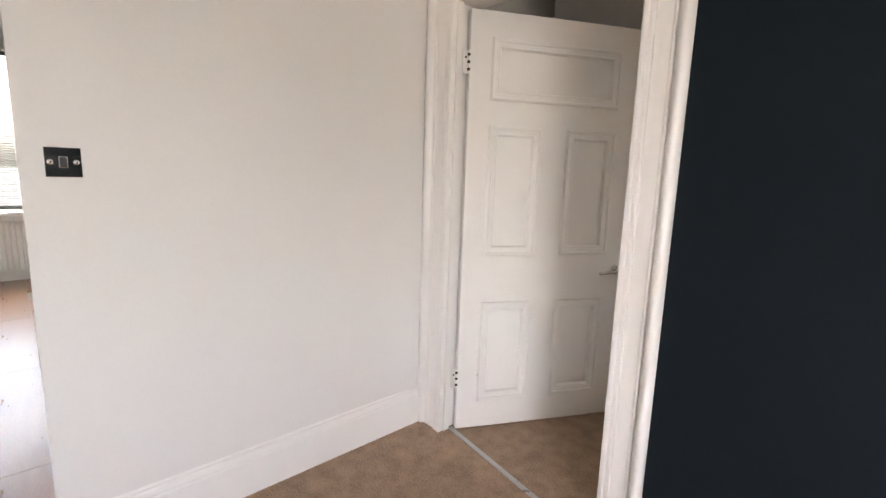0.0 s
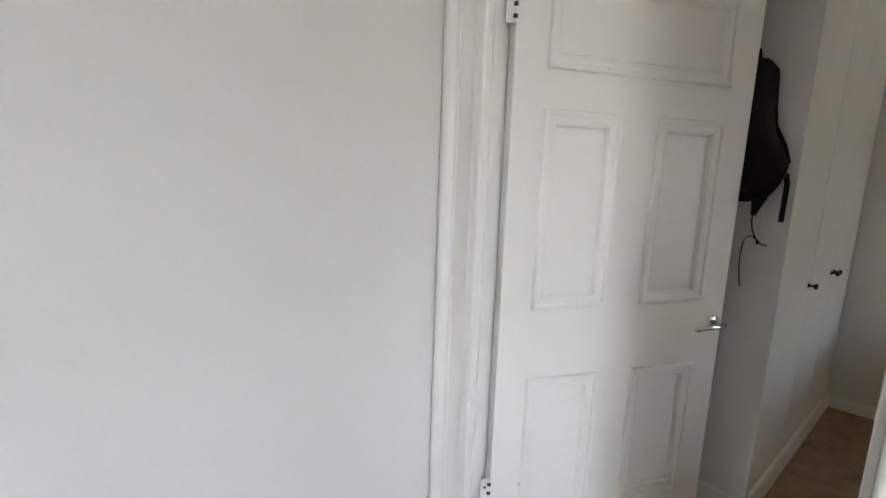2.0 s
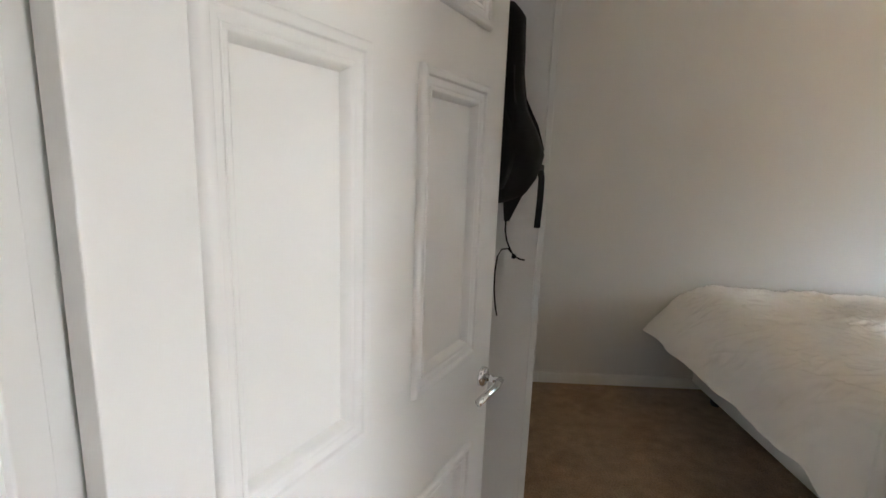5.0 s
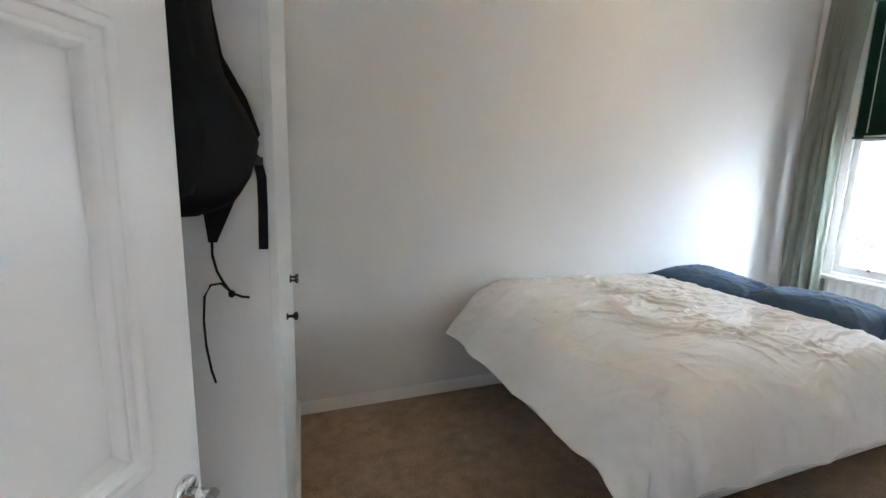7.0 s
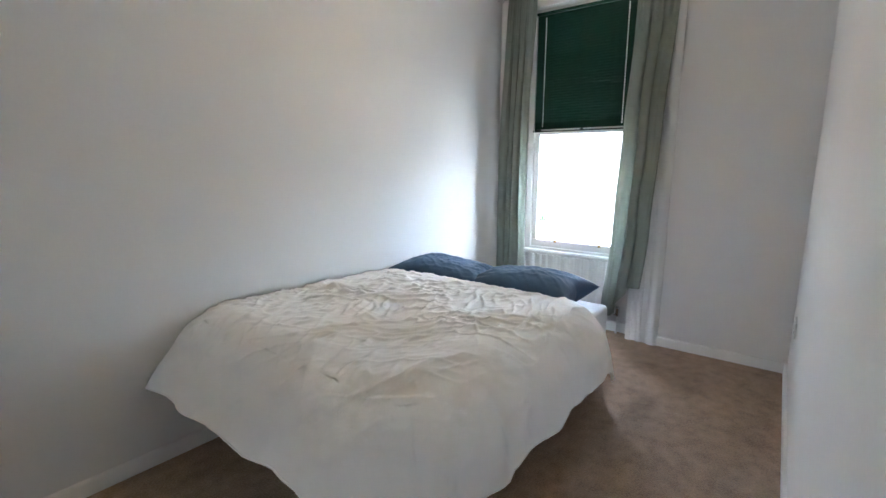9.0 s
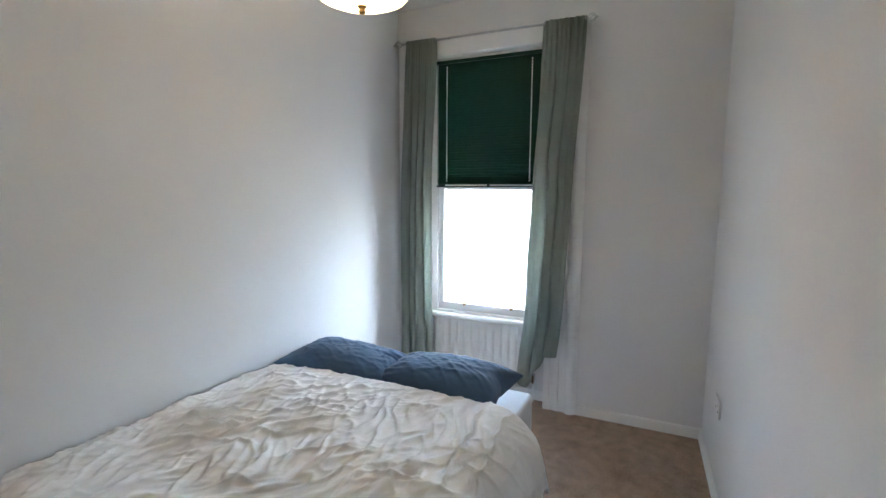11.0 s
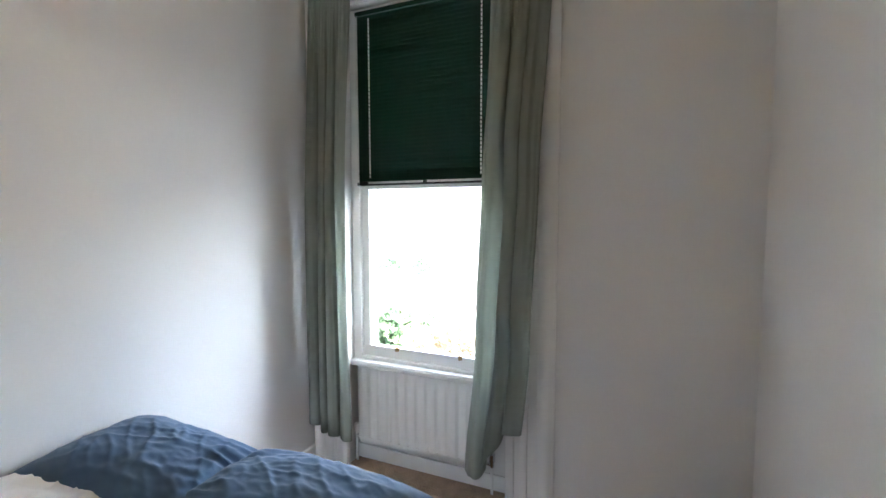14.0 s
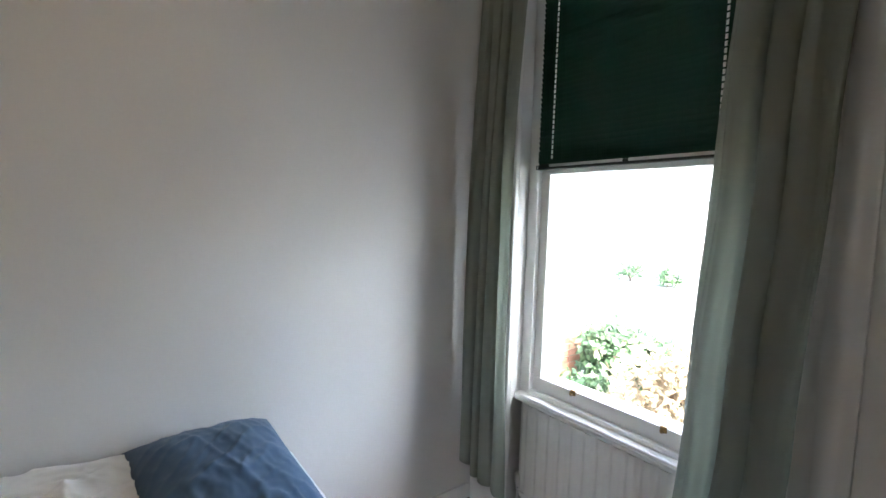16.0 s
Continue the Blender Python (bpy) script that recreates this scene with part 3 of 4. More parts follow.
def curtain(label, edges, folds, depth, hem, seed):
    """A gathered cloth; edges gives (height, near edge y, far edge y, lean of x) from the hem up to the rod."""
    rnd = random.Random(seed)
    b = bmesh.new()
    n, rows = 150, 46
    wob = [rnd.uniform(0.4, 1.5) for _ in range(folds + 1)]
    es = [Vector(e) for e in edges]
    lines = []
    for j in range(rows + 1):
        f = j / rows
        z_hi = ROD_Z + 0.012
        line = []
        for i in range(n + 1):
            s = i / n
            zb = hem(s)
            z = zb + (z_hi - zb) * f
            k = max(0, min(len(es) - 2, next((q for q in range(len(es) - 1) if z <= es[q + 1].x), len(es) - 2)))
            u = max(0, min(1, (z - es[k].x) / (es[k + 1].x - es[k].x)))
            u = u * u * (3 - 2 * u)
            y0, y1 = es[k].y + (es[k + 1].y - es[k].y) * u, es[k].z + (es[k + 1].z - es[k].z) * u
            lean = es[k].w + (es[k + 1].w - es[k].w) * u
            c = s * folds
            w = wob[int(c)] * (1 - c % 1) + wob[min(int(c) + 1, folds)] * (c % 1)
            swell = depth * (0.55 + 0.45 * (1 - f)) * w
            ph = 2 * math.pi * (c + 0.42 * noise.noise((s * 3.1, z * 0.35, seed)) + 0.10 * noise.noise((s * 7, z * 1.1, seed + 5)))
            x = ROD_X + lean - swell * (2 * abs(math.sin(ph / 2)) ** 0.55 - 1) + 0.012 * max(0, (f - 0.80) / 0.20) * math.sin(5 * ph) + 0.010 * noise.noise((s * 17, z * 0.8, seed + 7))
            y = y0 + (y1 - y0) * (s - 0.17 / folds * math.sin(ph)) + 0.010 * noise.noise((s * 5, z * 1.4, seed + 3))
            if f > 0.965:
                x = ROD_X + (x - ROD_X) * 0.8
            line.append(b.verts.new((x, y, z)))
        lines.append(line)
    for r, s in zip(lines, lines[1:]):
        for i in range(n):
            b.faces.new((r[i], r[i + 1], s[i + 1], s[i]))
    bmesh.ops.solidify(b, geom=b.faces[:], thickness=0.003)
    c = tagged(part("curtain", b, CURTAIN, smooth=True), label, "curtain", group="bedroom curtains")
    return c


curtain("sage green gathered curtain hanging beside the bed wall", [(0.15, 2.65, 2.905, -0.015), (1.4, 2.66, 2.910, -0.015), (2.69, 2.63, 2.860, 0.0)], 4, 0.042, lambda s: 0.21 + 0.07 * s + 0.01 * math.sin(9 * s), 3)
curtain("sage green gathered curtain pulled askew at the hem", [(0.15, 1.715, 1.962, -0.025), (0.9, 1.662, 1.915, -0.02), (1.6, 1.635, 1.885, -0.01), (2.69, 1.575, 1.840, 0.0)], 3, 0.046,
        lambda s: 0.45 - 0.235 * min(1, max(0, (s - 0.22) / 0.40)) ** 1.5, 11)

# ---- bed ----
bed = thing("bed", "low double bed with a white sheeted mattress", "bed", 0, 0, 0)
MX0, MX1, MY0, MY1, MZ = 1.02, 2.858, 1.655, 2.985, 0.522
part("mattress", box(MX0, MX1, MY0, MY1, 0.26, MZ, 0.026, 3), SHEET, bed, "mattress in a white fitted sheet", smooth=True)
part("base", box(MX0 + 0.14, MX1 - 0.02, MY0 + 0.03, MY1 - 0.02, 0.06, 0.258, 0.01), SHEET, bed, "white bed base")
for x in (MX0 + 0.2, MX1 - 0.2):
    for y in (MY0 + 0.2, MY1 - 0.2):
        part("foot", lathe([(0.025, 0), (0.03, 0.01), (0.03, 0.06)], 12, Matrix.Translation((x, y, 0))), BLACK_PLASTIC, bed)

b = bmesh.new()
TX0, TX1, TY0, TY1, TZ = 1.17, 2.47, 1.745, 2.975, 0.655
OF, ON = 0.45, 0.48
nx, ny = 340, 290


def ridge(x, y):
    """Crumples that run across the bed."""
    warp = 0.05 * noise.noise((x * 3.5, y * 3.5, 1.7)) + 0.012 * noise.noise((x * 13, y * 13, 4.2))
    calm = min(1.25, max(0.45, 0.70 + 1.1 * (x - 1.25) + 0.5 * (y - 2.1)))
    r = 0.009 * noise.noise((x * 5, y * 4, 8.0))
    for k, (turn, fu, fv, amp, thin) in enumerate(((62, 8.0, 1.6, 0.013, 0.10), (88, 10, 1.9, 0.012, 0.10), (30, 11, 2.4, 0.011, 0.10), (72, 17, 3.5, 0.009, 0.12), (112, 16, 4, 0.008, 0.12), (48, 28, 7, 0.005, 0.16))):
        ca, sa = math.cos(radians(turn)), math.sin(radians(turn))
        q = noise.noise((fu * (x * ca + y * sa + warp), fv * (y * ca - x * sa), 3.0 + 5 * k)) / thin
        r += calm * amp / (1 + q * q) ** 1.5 * max(0, 0.5 + 1.5 * noise.noise((x * 3.2, y * 3.2, 20 + 3 * k)))
    return r


verts, unders = [], []
for j in range(ny + 1):
    row, under = [], []
    for i in range(nx + 1):
        x = TX0 - OF + (TX1 - TX0 + OF) * i / nx
        y = TY0 - ON + (TY1 - TY0 + ON) * j / ny
        df, dn = max(0, TX0 - x), max(0, TY0 - y)
        d = math.hypot(df, dn)
        cx, cy = max(x, TX0), max(y, TY0)
        nxx, nyy = (df / d, dn / d) if d else (0, 0)
        flare = 0.62 * abs(nxx) ** 2 + 0.14 * nyy ** 2 if d else 0.62
        R = 0.26
        bend = math.acos(flare)
        if d < R * bend:
            h, drop = R * math.sin(d / R), R * (1 - math.cos(d / R))
        else:
            h, drop = R * math.sin(bend) + (d - bend * R) * flare, R * (1 - flare) + (d - bend * R) * math.sin(bend)
        crown = 0.018 * math.exp(-((x - 1.45) / 0.35) ** 2) + 0.02 * noise.noise((x * 2.2, y * 2.2, 9))
        px, py, z = cx - nxx * h, cy - nyy * h, TZ + crown * max(0, 1 - d * 3) - drop
        if x > TX1 - 0.12:
            z -= 0.09 * ((x - TX1 + 0.12) / 0.12) ** 2
        wr = ridge(x, y) * min(1.0, max(0.2, (TX1 - x) / 0.25)) * max(0.22, 1 - max(0, d - 0.05) * 2.4)
        z += wr
        if d > 0.12:
            along = (y if nxx > nyy else x)
            fold = 0.011 * min(1, (d - 0.12) * 4) * (math.sin(along * 15 + 4 * noise.noise((x * 2, y * 2, 4))) + 1.4 * noise.noise((along * 9, d * 3, 6.0)))
            fold += 0.010 * noise.noise((x * 8, y * 8, 13.0)) + 0.004 * noise.noise((x * 19, y * 19, 15.0))
            px -= nxx * fold
            py -= nyy * fold
        row.append(b.verts.new((px, min(py, 2.985), max(z, 0.02))))
        k = min(1.0, d / 0.25)
        under.append(b.verts.new((px + 0.016 * k * nxx, min(py + 0.016 * k * nyy, 2.985), max(z - 0.004 - 0.014 * (1 - 0.7 * k), 0.015))))
    verts.append(row)
    unders.append(under)
for r, s, ru, su in zip(verts, verts[1:], unders, unders[1:]):
    for i in range(nx):
        b.faces.new((r[i], r[i + 1], s[i + 1], s[i]))
        b.faces.new((su[i], su[i + 1], ru[i + 1], ru[i]))
    b.faces.new((r[0], s[0], su[0], ru[0]))
    b.faces.new((s[nx], r[nx], ru[nx], su[nx]))
for i in range(nx):
    b.faces.new((verts[0][i + 1], verts[0][i], unders[0][i], unders[0][i + 1]))
    b.faces.new((verts[ny][i], verts[ny][i + 1], unders[ny][i + 1], unders[ny][i]))
rim = [v.co.copy() for v in verts[0][::6]][::-1] + [r[0].co.copy() for r in verts[::6]]
duvet = thing("duvet", "rumpled white cotton duvet draped over the foot of the bed", "duvet")
part("cover", b, DUVET, duvet, smooth=True)
part("edge_seam", tube(rim, 0.0035, 6), DUVET, duvet, "rolled cotton seam along the hem", smooth=True)


def pillow(label, x, y, z, rz, rx, seed, lx, ly, bunch):
    b = bmesh.new()
    n = 72
    th = 0.108
    sides = []
    for sgn in (1, -1):
        grid = []
        for j in range(n + 1):
            row = []
            for i in range(n + 1):
                u, v = 2 * i / n - 1, 2 * j / n - 1
                e = max(0, (1 - abs(u) ** 2.6)) ** 0.55 * max(0, (1 - abs(v) ** 2.8)) ** 0.55
                pinch = 1 - 0.10 * (1 - abs(u)) * abs(v) ** 3
                edge = max(abs(u), abs(v)) ** 2
                w = 0.008 * noise.noise((u * 1.6 + v * 0.8, v * 2 - u, seed)) * e
                for k, (fu, fv, amp, thin) in enumerate(((1.1, 3.2, 0.006, 0.12), (3.0, 1.2, 0.005, 0.14), (4.5, 6.0, 0.003, 0.2))):
                    q = noise.noise((fu * (u + 0.6 * v), fv * (v - 0.7 * u), seed * 3 + k)) / thin
                    w += amp * math.exp(-q * q) * e
                q = noise.noise((u * 5 + 1.5 * v, v * 1.3, seed + 9)) / 0.2
                w += 0.016 * math.exp(-((v - bunch) / 0.28) ** 2 - q * q) * max(0, 1 - u * u) ** 0.5
                grid_x = lx * u * (1 - 0.05 * (1 - v * v))
                grid_y = ly * v * pinch * (1 - 0.04 * (1 - u * u))
                row.append(b.verts.new((grid_x, grid_y, sgn * (th * e + w * 0.9) if 0 < i < n and 0 < j < n else 0.0)))
            grid.append(row)
        for r, s in zip(grid, grid[1:]):
            for i in range(n):
                q = (r[i], r[i + 1], s[i + 1], s[i])
                b.faces.new(q if sgn > 0 else q[::-1])
    bmesh.ops.remove_doubles(b, verts=b.verts[:], dist=0.0005)
    bmesh.ops.recalc_face_normals(b, faces=b.faces[:])
    b.transform(pose(x, y, z, rx, 0, rz))
    return tagged(part("pillow", b, NAVY_COTTON, smooth=True), label, "pillow", group="pillows on the bed")


pillow("slate blue pillow lying against the wall", 2.560, 2.640, 0.622, 1, 3, 2.0, 0.222, 0.365, -0.85)
pillow("slate blue pillow lying at the bed's open side", 2.578, 2.045, 0.628, -3, -3, 5.0, 0.208, 0.352, 0.85)

# ---- ceiling lamp ----
LAMP_X, LAMP_Y, LAMP_Z = 1.98, 2.11, 2.225
lamp = thing("ceiling_light", "lit opal glass bowl ceiling light with brass trim and finial", "ceiling light", LAMP_X, LAMP_Y, LAMP_Z)
BOWL = [(0.0, 0.030), (0.05, 0.031), (0.11, 0.040), (0.16, 0.060), (0.19, 0.095), (0.197, 0.12)]
shade = bpy.data.materials.new("glowing_opal_glass")
shade.use_nodes = True
sp = shade.node_tree.nodes["Principled BSDF"]
sp.inputs["Base Color"].default_value = (0.80, 0.66, 0.42, 1)
sp.inputs["Roughness"].default_value = 0.2
sp.inputs["Emission Color"].default_value = (1.0, 0.66, 0.30, 1)
sp.inputs["Emission Strength"].default_value = 0.09
bowl = part("shade", lathe(BOWL + [(r - 0.006, z) for r, z in BOWL[::-1][:-1]] + [(0, 0.036)], 40), shade, lamp, "warm glowing opal glass bowl", smooth=True)
part("trim", lathe([(0.196, 0.110), (0.204, 0.112), (0.206, 0.122), (0.202, 0.132), (0.194, 0.130)], 40), BRASS, lamp, "brass rim", smooth=True)
part("finial", lathe([(0, 0.0), (0.010, 0.003), (0.013, 0.011), (0.009, 0.019), (0.016, 0.026), (0.016, 0.031), (0, 0.032)], 16), BRASS, lamp, smooth=True)
part("stem", tube([(0, 0, 0.03), (0, 0, CEILING - LAMP_Z - 0.02)], 0.007, 10), BRASS, lamp, smooth=True)
part("canopy", lathe([(0.0, CEILING - LAMP_Z - 0.035), (0.05, CEILING - LAMP_Z - 0.03), (0.065, CEILING - LAMP_Z - 0.012), (0.066, CEILING - LAMP_Z)], 24), BRASS, lamp, smooth=True)
for k in range(3):
    a = 2 * math.pi * k / 3
    part("rod", tube([(0.197 * math.cos(a), 0.197 * math.sin(a), 0.125), (0.02 * math.cos(a), 0.02 * math.sin(a), 0.40)], 0.004, 8), BRASS, lamp, smooth=True)
bulb = new("ceiling_bulb", bpy.data.lights.new("ceiling_bulb", "POINT"))
bulb.data.energy, bulb.data.color, bulb.data.shadow_soft_size = 0.09, (1.0, 0.76, 0.48), 0.05
bulb.location = (LAMP_X, LAMP_Y, LAMP_Z + 0.14)

# ---- backpack on the cupboard's side ----
bag = thing("backpack", "black nylon backpack hanging from a hook with loose straps", "backpack", -0.16, 1.478, 0)


def slab(outline, y0, y1, round_by=0.01):
    """A soft flat bag over an outline of (x, z), between two depths."""
    b = bmesh.new()
    cx, cz = sum(p[0] for p in outline) / len(outline), sum(p[1] for p in outline) / len(outline)
    rings = []
    for y, k in ((y1, 0.97), (y1 - 0.2 * (y1 - y0), 1.0), (y0 + 0.45 * (y1 - y0), 1.0), (y0 + 0.15 * (y1 - y0), 0.90), (y0, 0.68)):
        rings.append([b.verts.new((cx + (x - cx) * k, y, cz + (z - cz) * k)) for x, z in outline])
    n = len(outline)
    for r, q in zip(rings, rings[1:]):
        for i in range(n):
            b.faces.new((r[i], r[(i + 1) % n], q[(i + 1) % n], q[i]))
    for ring in (rings[0], rings[-1]):
        b.faces.new(ring)
    bmesh.ops.triangulate(b, faces=[f for f in b.faces if len(f.verts) > 4])
    bmesh.ops.subdivide_edges(b, edges=b.edges[:], cuts=2, use_grid_fill=True)
    bmesh.ops.smooth_vert(b, verts=b.verts[:], factor=0.5, use_axis_x=True, use_axis_y=True, use_axis_z=True)
    for v in b.verts:
        v.co.y += 0.006 * noise.noise(v.co * 14)
        v.co.x += 0.004 * noise.noise(v.co * 11 + Vector((5, 0, 0)))
    bmesh.ops.recalc_face_normals(b, faces=b.faces[:])
    return b


part("body", slab([(-0.40, 1.30), (-0.34, 1.262), (-0.22, 1.258), (-0.10, 1.262), (-0.045, 1.285), (-0.015, 1.33), (0.0, 1.39), (-0.018, 1.44), (-0.052, 1.50), (-0.064, 1.58), (-0.064, 1.66), (-0.068, 1.72), (-0.10, 1.755),
                   (-0.15, 1.765), (-0.30, 1.765), (-0.36, 1.74), (-0.40, 1.68), (-0.42, 1.5)], -0.095, -0.012), BLACK_CLOTH, bag, "limp black nylon sack", smooth=True)
part("front_pocket", slab([(-0.36, 1.30), (-0.22, 1.28), (-0.10, 1.30), (-0.07, 1.40), (-0.10, 1.50), (-0.22, 1.52), (-0.36, 1.50), (-0.39, 1.4)], -0.108, -0.07), BLACK_CLOTH, bag, smooth=True)
part("haul_loop", tube([(-0.17, -0.03, 1.755), (-0.165, -0.035, 1.79), (-0.15, -0.02, 1.80), (-0.135, -0.035, 1.79), (-0.13, -0.03, 1.755)], 0.006, 8), BLACK_CLOTH, bag, smooth=True)


def ribbon(points, width, thick=0.0025):
    """A flat strap along points, its width across x."""
    b = bmesh.new()
    rows = []
    for i, p in enumerate(points):
        p = Vector(p)
        d = (Vector(points[min(i + 1, len(points) - 1)]) - Vector(points[max(i - 1, 0)])).normalized()
        side = Vector((0, 1, 0)).cross(d).normalized() * width / 2
        rows.append([b.verts.new(p + s * side + Vector((0, o, 0))) for s, o in ((-1, 0), (1, 0), (1, thick), (-1, thick))])
    for r, q in zip(rows, rows[1:]):
        for k in range(4):
            b.faces.new((r[k], r[(k + 1) % 4], q[(k + 1) % 4], q[k]))
    b.faces.new(rows[0])
    b.faces.new(rows[-1])
    bmesh.ops.recalc_face_normals(b, faces=b.faces[:])
    return b


part("strap", ribbon([(-0.022, -0.03, 1.375), (-0.004, -0.035, 1.36), (0.002, -0.03, 1.33), (0.002, -0.03, 1.27), (0.0, -0.025, 1.197)], 0.017), BLACK_CLOTH, bag, "flat webbing strap hanging loose")
part("shoulder_strap", ribbon([(-0.076, -0.028, 1.62), (-0.062, -0.028, 1.53), (-0.026, -0.03, 1.46), (-0.008, -0.032, 1.405), (-0.022, -0.032, 1.378), (-0.042, -0.032, 1.392)], 0.022, 0.007), BLACK_CLOTH, bag, "padded shoulder strap")
b = prism([(-0.097, 1.278), (-0.046, 1.284), (-0.077, 1.214), (-0.091, 1.214)], -0.033, -0.026)
b.transform(Matrix(((1, 0, 0, 0), (0, 0, 1, 0), (0, 1, 0, 0), (0, 0, 0, 1))))
bmesh.ops.recalc_face_normals(b, faces=b.faces[:])
part("tail", b, BLACK_CLOTH, bag, "tapered nylon tab")
part("buckle", box(-0.030, 0.006, -0.036, -0.028, 1.352, 1.366, 0.002), BLACK_PLASTIC, bag, "black plastic ladder buckle")
cord = part("cord", tube([(-0.085, -0.03, 1.225), (-0.086, -0.03, 1.19), (-0.080, -0.03, 1.16), (-0.070, -0.03, 1.138), (-0.058, -0.03, 1.118), (-0.040, -0.03, 1.110), (-0.028, -0.03, 1.108)], 0.0025, 6), BLACK_CLOTH, bag, "thin drawcord", smooth=True)
part("knot", lathe([(0, -0.008), (0.006, -0.004), (0.006, 0.004), (0, 0.008)], 8, Matrix.Translation((-0.058, -0.03, 1.117))), BLACK_CLOTH, cord)
part("cord", tube([(-0.058, -0.03, 1.120), (-0.075, -0.03, 1.138), (-0.092, -0.03, 1.136), (-0.103, -0.03, 1.115), (-0.107, -0.028, 1.07), (-0.106, -0.026, 1.02), (-0.100, -0.025, 0.97), (-0.094, -0.025, 0.945)], 0.0024, 6), BLACK_CLOTH, bag, smooth=True)
hook = thing("coat_hook", "small white coat hook fixed to the cupboard side", "hook", -0.31, 1.476, 1.80)
part("back_plate", box(-0.02, 0.02, -0.006, 0.0, -0.03, 0.03, 0.002), CUPBOARD, hook)
part("peg", tube([(0, -0.004, 0.005), (0, -0.03, -0.005), (0, -0.042, 0.01)], 0.005, 8), CUPBOARD, hook)

# ---- socket on the door wall ----
sock = thing("power_socket", "white plastic double wall socket", "socket", 3.20, 0.7555, 0.48, 1.5)
part("faceplate", box(-0.073, 0.073, 0.0, 0.010, -0.043, 0.043, 0.003), CUPBOARD, sock)
for x in (-0.036, 0.036):
    part("switch", box(x - 0.007, x + 0.007, 0.009, 0.014, 0.012, 0.030, 0.001), CUPBOARD, sock)
    part("pin_hole", box(x - 0.012, x + 0.012, 0.0095, 0.0105, -0.020, -0.014), BLACK_PLASTIC, sock)

# ---- living room past the hall wall ----
lwin = thing("window_2", "living room window with white frame", "window", kind="structure")
for y0, y1 in ((LW0, LW0 + 0.06), (LW1 - 0.06, LW1), ((LW0 + LW1) / 2 - 0.03, (LW0 + LW1) / 2 + 0.03)):
    part("window_frame", box(-6.03, -5.97, y0, y1, 0.74, 2.40, 0.003), GLOSS, lwin)
for z0, z1 in ((0.74, 0.80), (2.34, 2.40)):
    part("window_frame", box(-6.028, -5.972, LW0 + 0.06, LW1 - 0.06, z0, z1, 0.003), GLOSS, lwin)
pane = part("pane", box(-6.004, -6.0, LW0 + 0.05, LW1 - 0.05, 0.79, 2.35), GLASS, lwin)
pane.visible_shadow = False
part("window_sill", box(-5.97, -5.84, LW0 - 0.04, LW1 + 0.04, 0.70, 0.738, 0.006), GLOSS, lwin)
lb = thing("venetian_blind", "dark grey venetian blind with slats half open", "blind", -5.93, (LW0 + LW1) / 2, 0.76)
half = (LW1 - LW0) / 2 - 0.02
part("head_rail", box(-0.02, 0.02, -half, half, 1.58, 1.62, 0.003), BLIND_RAIL, lb)
b = box(-0.0125, 0.0125, -half, half, -0.0006, 0.0006)
b.transform(pose(0, 0, 0, 0, 48, 0))
lslat = part("slat", b, BLIND_RAIL, lb)
for k in range(62):
    ob = lslat if k == 0 else new("slat", lslat.data)
    ob.parent = lb
    ob.matrix_basis = pose(0, 0, 0.02 + k * 0.025)
lrad = thing("radiator", "white panel radiator under the living room window", "radiator", -5.83, -1.35, 0.12)
ribs = []
for i in range(26):
    y = 0.60 - 1.20 * i / 26
    ribs += [(0.0, y), (0.010, y - 0.010), (0.010, y - 0.032), (0.0, y - 0.042)]
part("front_panel", prism([(0.0, 0.62)] + ribs + [(0.0, -0.62), (-0.03, -0.62), (-0.03, 0.62)], 0.0, 0.52), RADIATOR, lrad)
part("top_grille", box(-0.055, 0.004, -0.62, 0.62, 0.515, 0.525, 0.002), RADIATOR, lrad)
v = part("valve", lathe([(0.012, 0), (0.018, 0.01), (0.018, 0.05), (0, 0.055)], 12, Matrix.Translation((-0.02, 0.66, 0.02))), CHROME, lrad, "chrome valve", smooth=True)
part("pipe", tube([(-0.02, 0.66, 0.03), (-0.02, 0.66, -0.12)], 0.008, 8), CHROME, v)

# ---- outdoors ----
GROUND = -2.6
structure("ground", box(-300, 400, -350, 350, GROUND - 0.2, GROUND), GRAVEL, "pale gravel and paving outside", "ground")
structure("pavement", box(13.0, 16.0, -60, 60, GROUND, GROUND + 0.05), MORTAR, "pale pavement beyond the garden", "pavement")


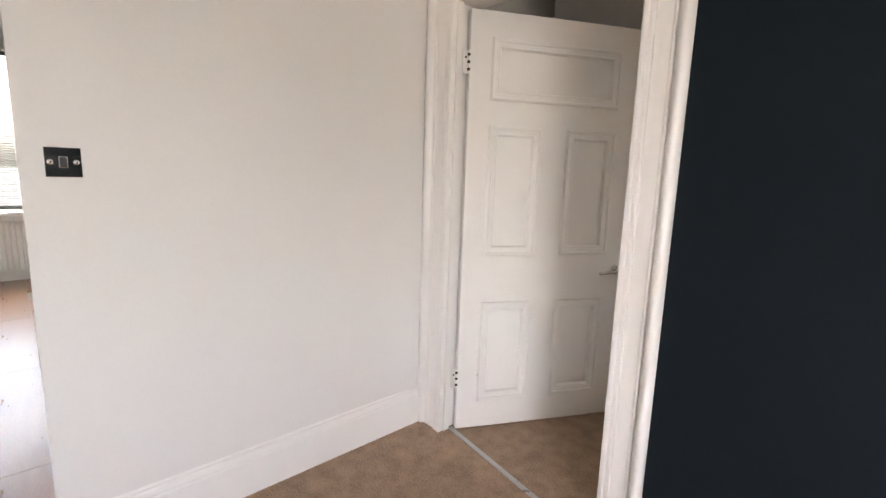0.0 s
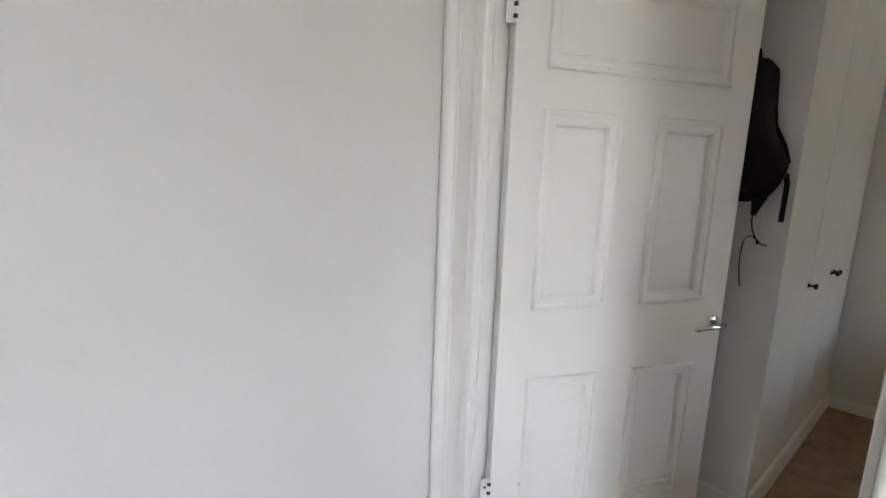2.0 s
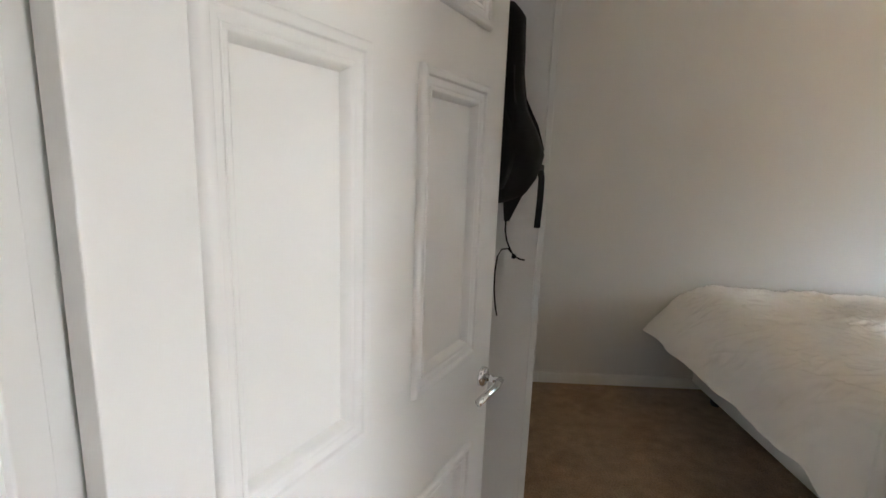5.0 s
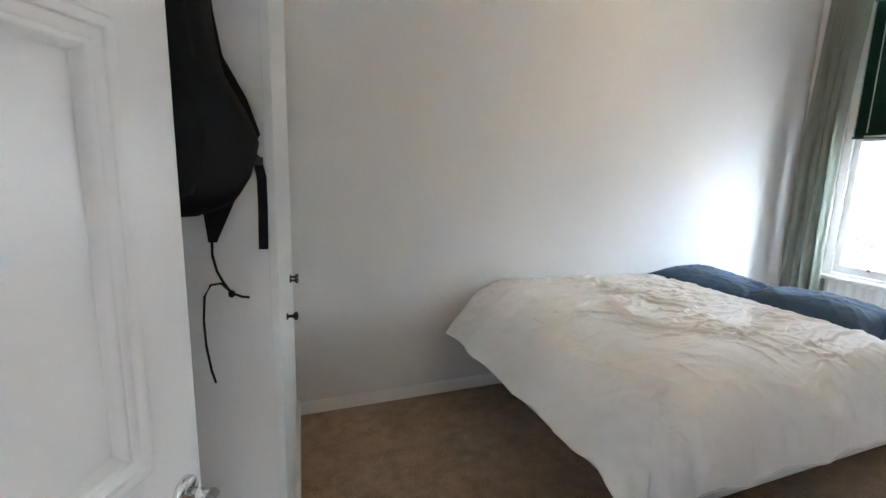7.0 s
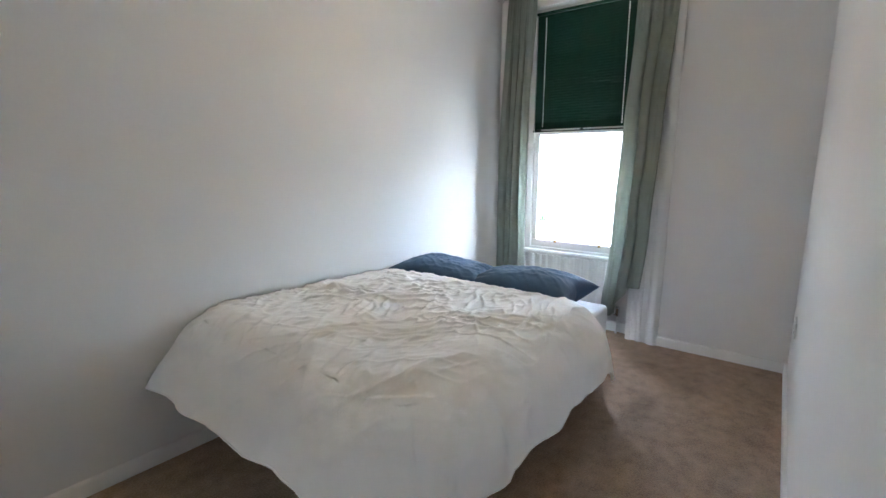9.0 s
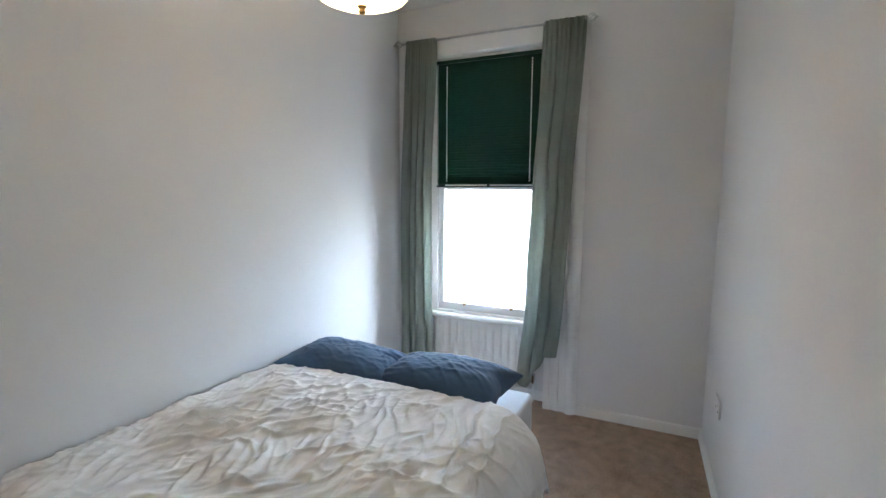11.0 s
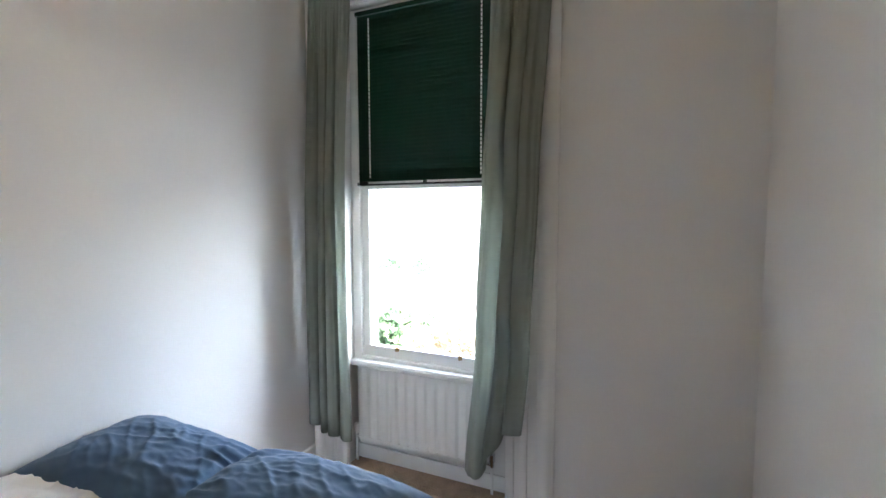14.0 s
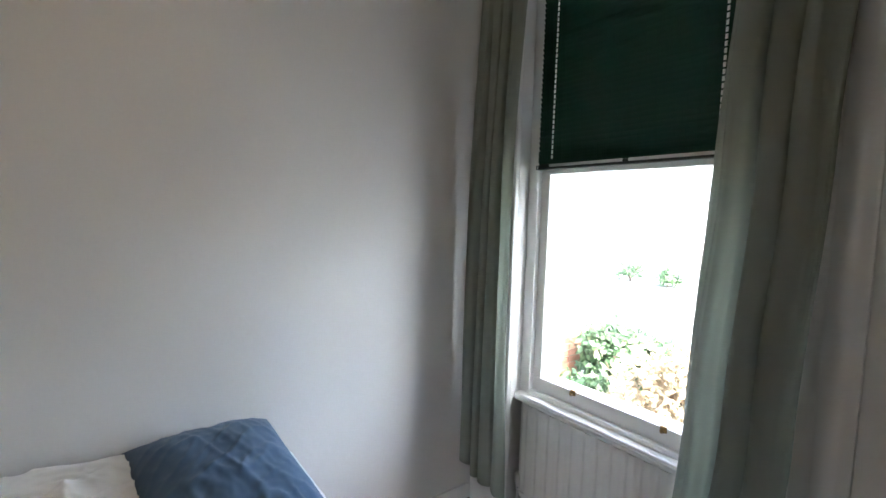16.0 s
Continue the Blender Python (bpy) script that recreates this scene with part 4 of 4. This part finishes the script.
def bush(name, label, x, y, height, radius, mat, n, leaf, seed):
    rg = random.Random(seed)
    t = thing(name, label, "bush", x, y, GROUND)
    b = bmesh.new()
    for k in range(7):
        a = rg.uniform(0, 6.28)
        tip = (radius * 0.7 * math.cos(a), radius * 0.7 * math.sin(a), height * rg.uniform(0.6, 0.95))
        join(b, tube([(0, 0, 0), (tip[0] * 0.3, tip[1] * 0.3, tip[2] * 0.5), tip], 0.04, 5, 0.01))
    part("branches", b, TWIG, t)
    vs, fs = [], []
    clumps = [(rg.uniform(0, 6.28), rg.random() ** 0.6, rg.uniform(0.25, 1.0)) for _ in range(36)]
    for _ in range(n):
        a, rr, h = rg.choice(clumps)
        spread = radius * math.sqrt(max(0.1, 1 - (h - 0.45) ** 2 * 2.2)) * rr
        c = Vector((spread * math.cos(a) + rg.gauss(0, 0.14), spread * math.sin(a) + rg.gauss(0, 0.14), height * h + rg.gauss(0, 0.12)))
        u = Vector((rg.gauss(0, 1), rg.gauss(0, 1), rg.gauss(0, 1))).normalized()
        w = u.orthogonal().normalized()
        s_ = leaf * rg.uniform(0.6, 1.3)
        i0 = len(vs)
        vs += [c - u * s_, c + w * s_ * 0.5, c + u * s_, c - w * s_ * 0.5]
        fs.append((i0, i0 + 1, i0 + 2, i0 + 3))
    me = bpy.data.meshes.new("crown")
    me.from_pydata([tuple(v) for v in vs], [], fs)
    me.materials.append(mat)
    crown = new("crown", me)
    crown.parent = t
    return t


DRY = material("dry_seed_head", (0.26, 0.19, 0.11), 0.8, vary=0.35, scale=3, fine=20, bump=0.0)
bush("garden_bush", "dense green garden shrub below the window", 7.05, 4.15, 2.66, 0.95, LEAF, 26000, 0.046, 21)
bush("garden_bush", "straggling brown shrub beside the green one", 6.35, 3.15, 2.80, 0.65, DRY, 7000, 0.04, 22)
bush("garden_bush", "small green shrub by the brick pier", 7.2, 5.0, 1.7, 0.5, LEAF, 1500, 0.06, 23)
bush("distant_bush", "low green shrub before the far houses", 29.0, 17.6, 1.2, 0.9, LEAF, 700, 0.12, 24)
bush("distant_bush", "low green shrub before the far houses", 29.0, 15.2, 1.1, 0.8, LEAF, 700, 0.12, 25)

pier = thing("brick_pier", "red brick pier of the neighbouring wall with pale joints", "brick pier", 6.6, 4.74, GROUND)
part("core", box(-0.21, 0.21, -0.10, 0.10, 0, 4.4), MORTAR, pier)
brick_mesh = mesh_of("brick", box(-0.106, 0.106, -0.009, 0.009, -0.0325, 0.0325, 0.004, 1))
brick_mesh.materials.append(BRICK)
end_mesh = mesh_of("brick", box(-0.009, 0.009, -0.05, 0.05, -0.0325, 0.0325, 0.004, 1))
end_mesh.materials.append(BRICK)
for c in range(58):
    for mx, me, dx, dy in ((0, brick_mesh, -0.105 , -0.101), (0, brick_mesh, 0.115, -0.101), (1, end_mesh, -0.211, -0.05), (1, end_mesh, -0.211, 0.052)):
        ob = new("brick", me)
        ob.parent = pier
        ob.matrix_basis = pose(dx, dy, 0.04 + c * 0.075)

house = thing("terraced_house", "row of pale rendered terraced houses across the road", "house", 60, 28, GROUND)
part("wall", box(0, 8, -22, 22, 0, 6.0), MORTAR, house)
b = prism([(-0.4, 6.0), (8.4, 6.0), (4.0, 9.0)], -22.3, 22.3)
b.transform(Matrix(((1, 0, 0, 0), (0, 0, 1, 0), (0, 1, 0, 0), (0, 0, 0, 1))))
bmesh.ops.recalc_face_normals(b, faces=b.faces[:])
part("roof", b, SLATE, house)
for k in range(9):
    y = -19 + k * 4.7
    for z in (1.2, 3.9):
        w_ = part("window", box(-0.06, 0.0, y - 0.6, y + 0.6, z, z + 1.4, 0.01), GLOSS, house)
        part("pane", box(-0.07, -0.062, y - 0.5, y + 0.5, z + 0.1, z + 1.3), DARK_GLASS, w_)
    part("door", box(-0.06, 0.0, y + 1.5, y + 2.4, 0, 2.1, 0.01), RADIATOR, house)

# ---- boards of the living room floor ----
board = mesh_of("board", box(-0.64, 0.64, -0.0955, 0.0955, -0.012, 0.0, 0.0015, 1))
board.materials.append(WOOD)
short = mesh_of("board", box(-0.32, 0.32, -0.0955, 0.0955, -0.012, 0.0, 0.0015, 1))
short.materials.append(WOOD)
fl = bpy.data.objects["floor_living"]
for row in range(15):
    y = -2.40 + row * 0.193
    x = -1.002 - (0.64 if row % 2 else 0.0)
    if row % 2:
        ob = new("board", short)
        ob.parent = fl
        ob.matrix_basis = pose(-1.002 - 0.32, y, 0)
    while x > -4.6:
        ob = new("board", board)
        ob.parent = fl
        ob.matrix_basis = pose(x - 0.6415, y, 0)
        x -= 1.2815
    ob = new("board", short)
    ob.parent = fl
    ob.matrix_basis = pose(-5.565, y, -0.0005)
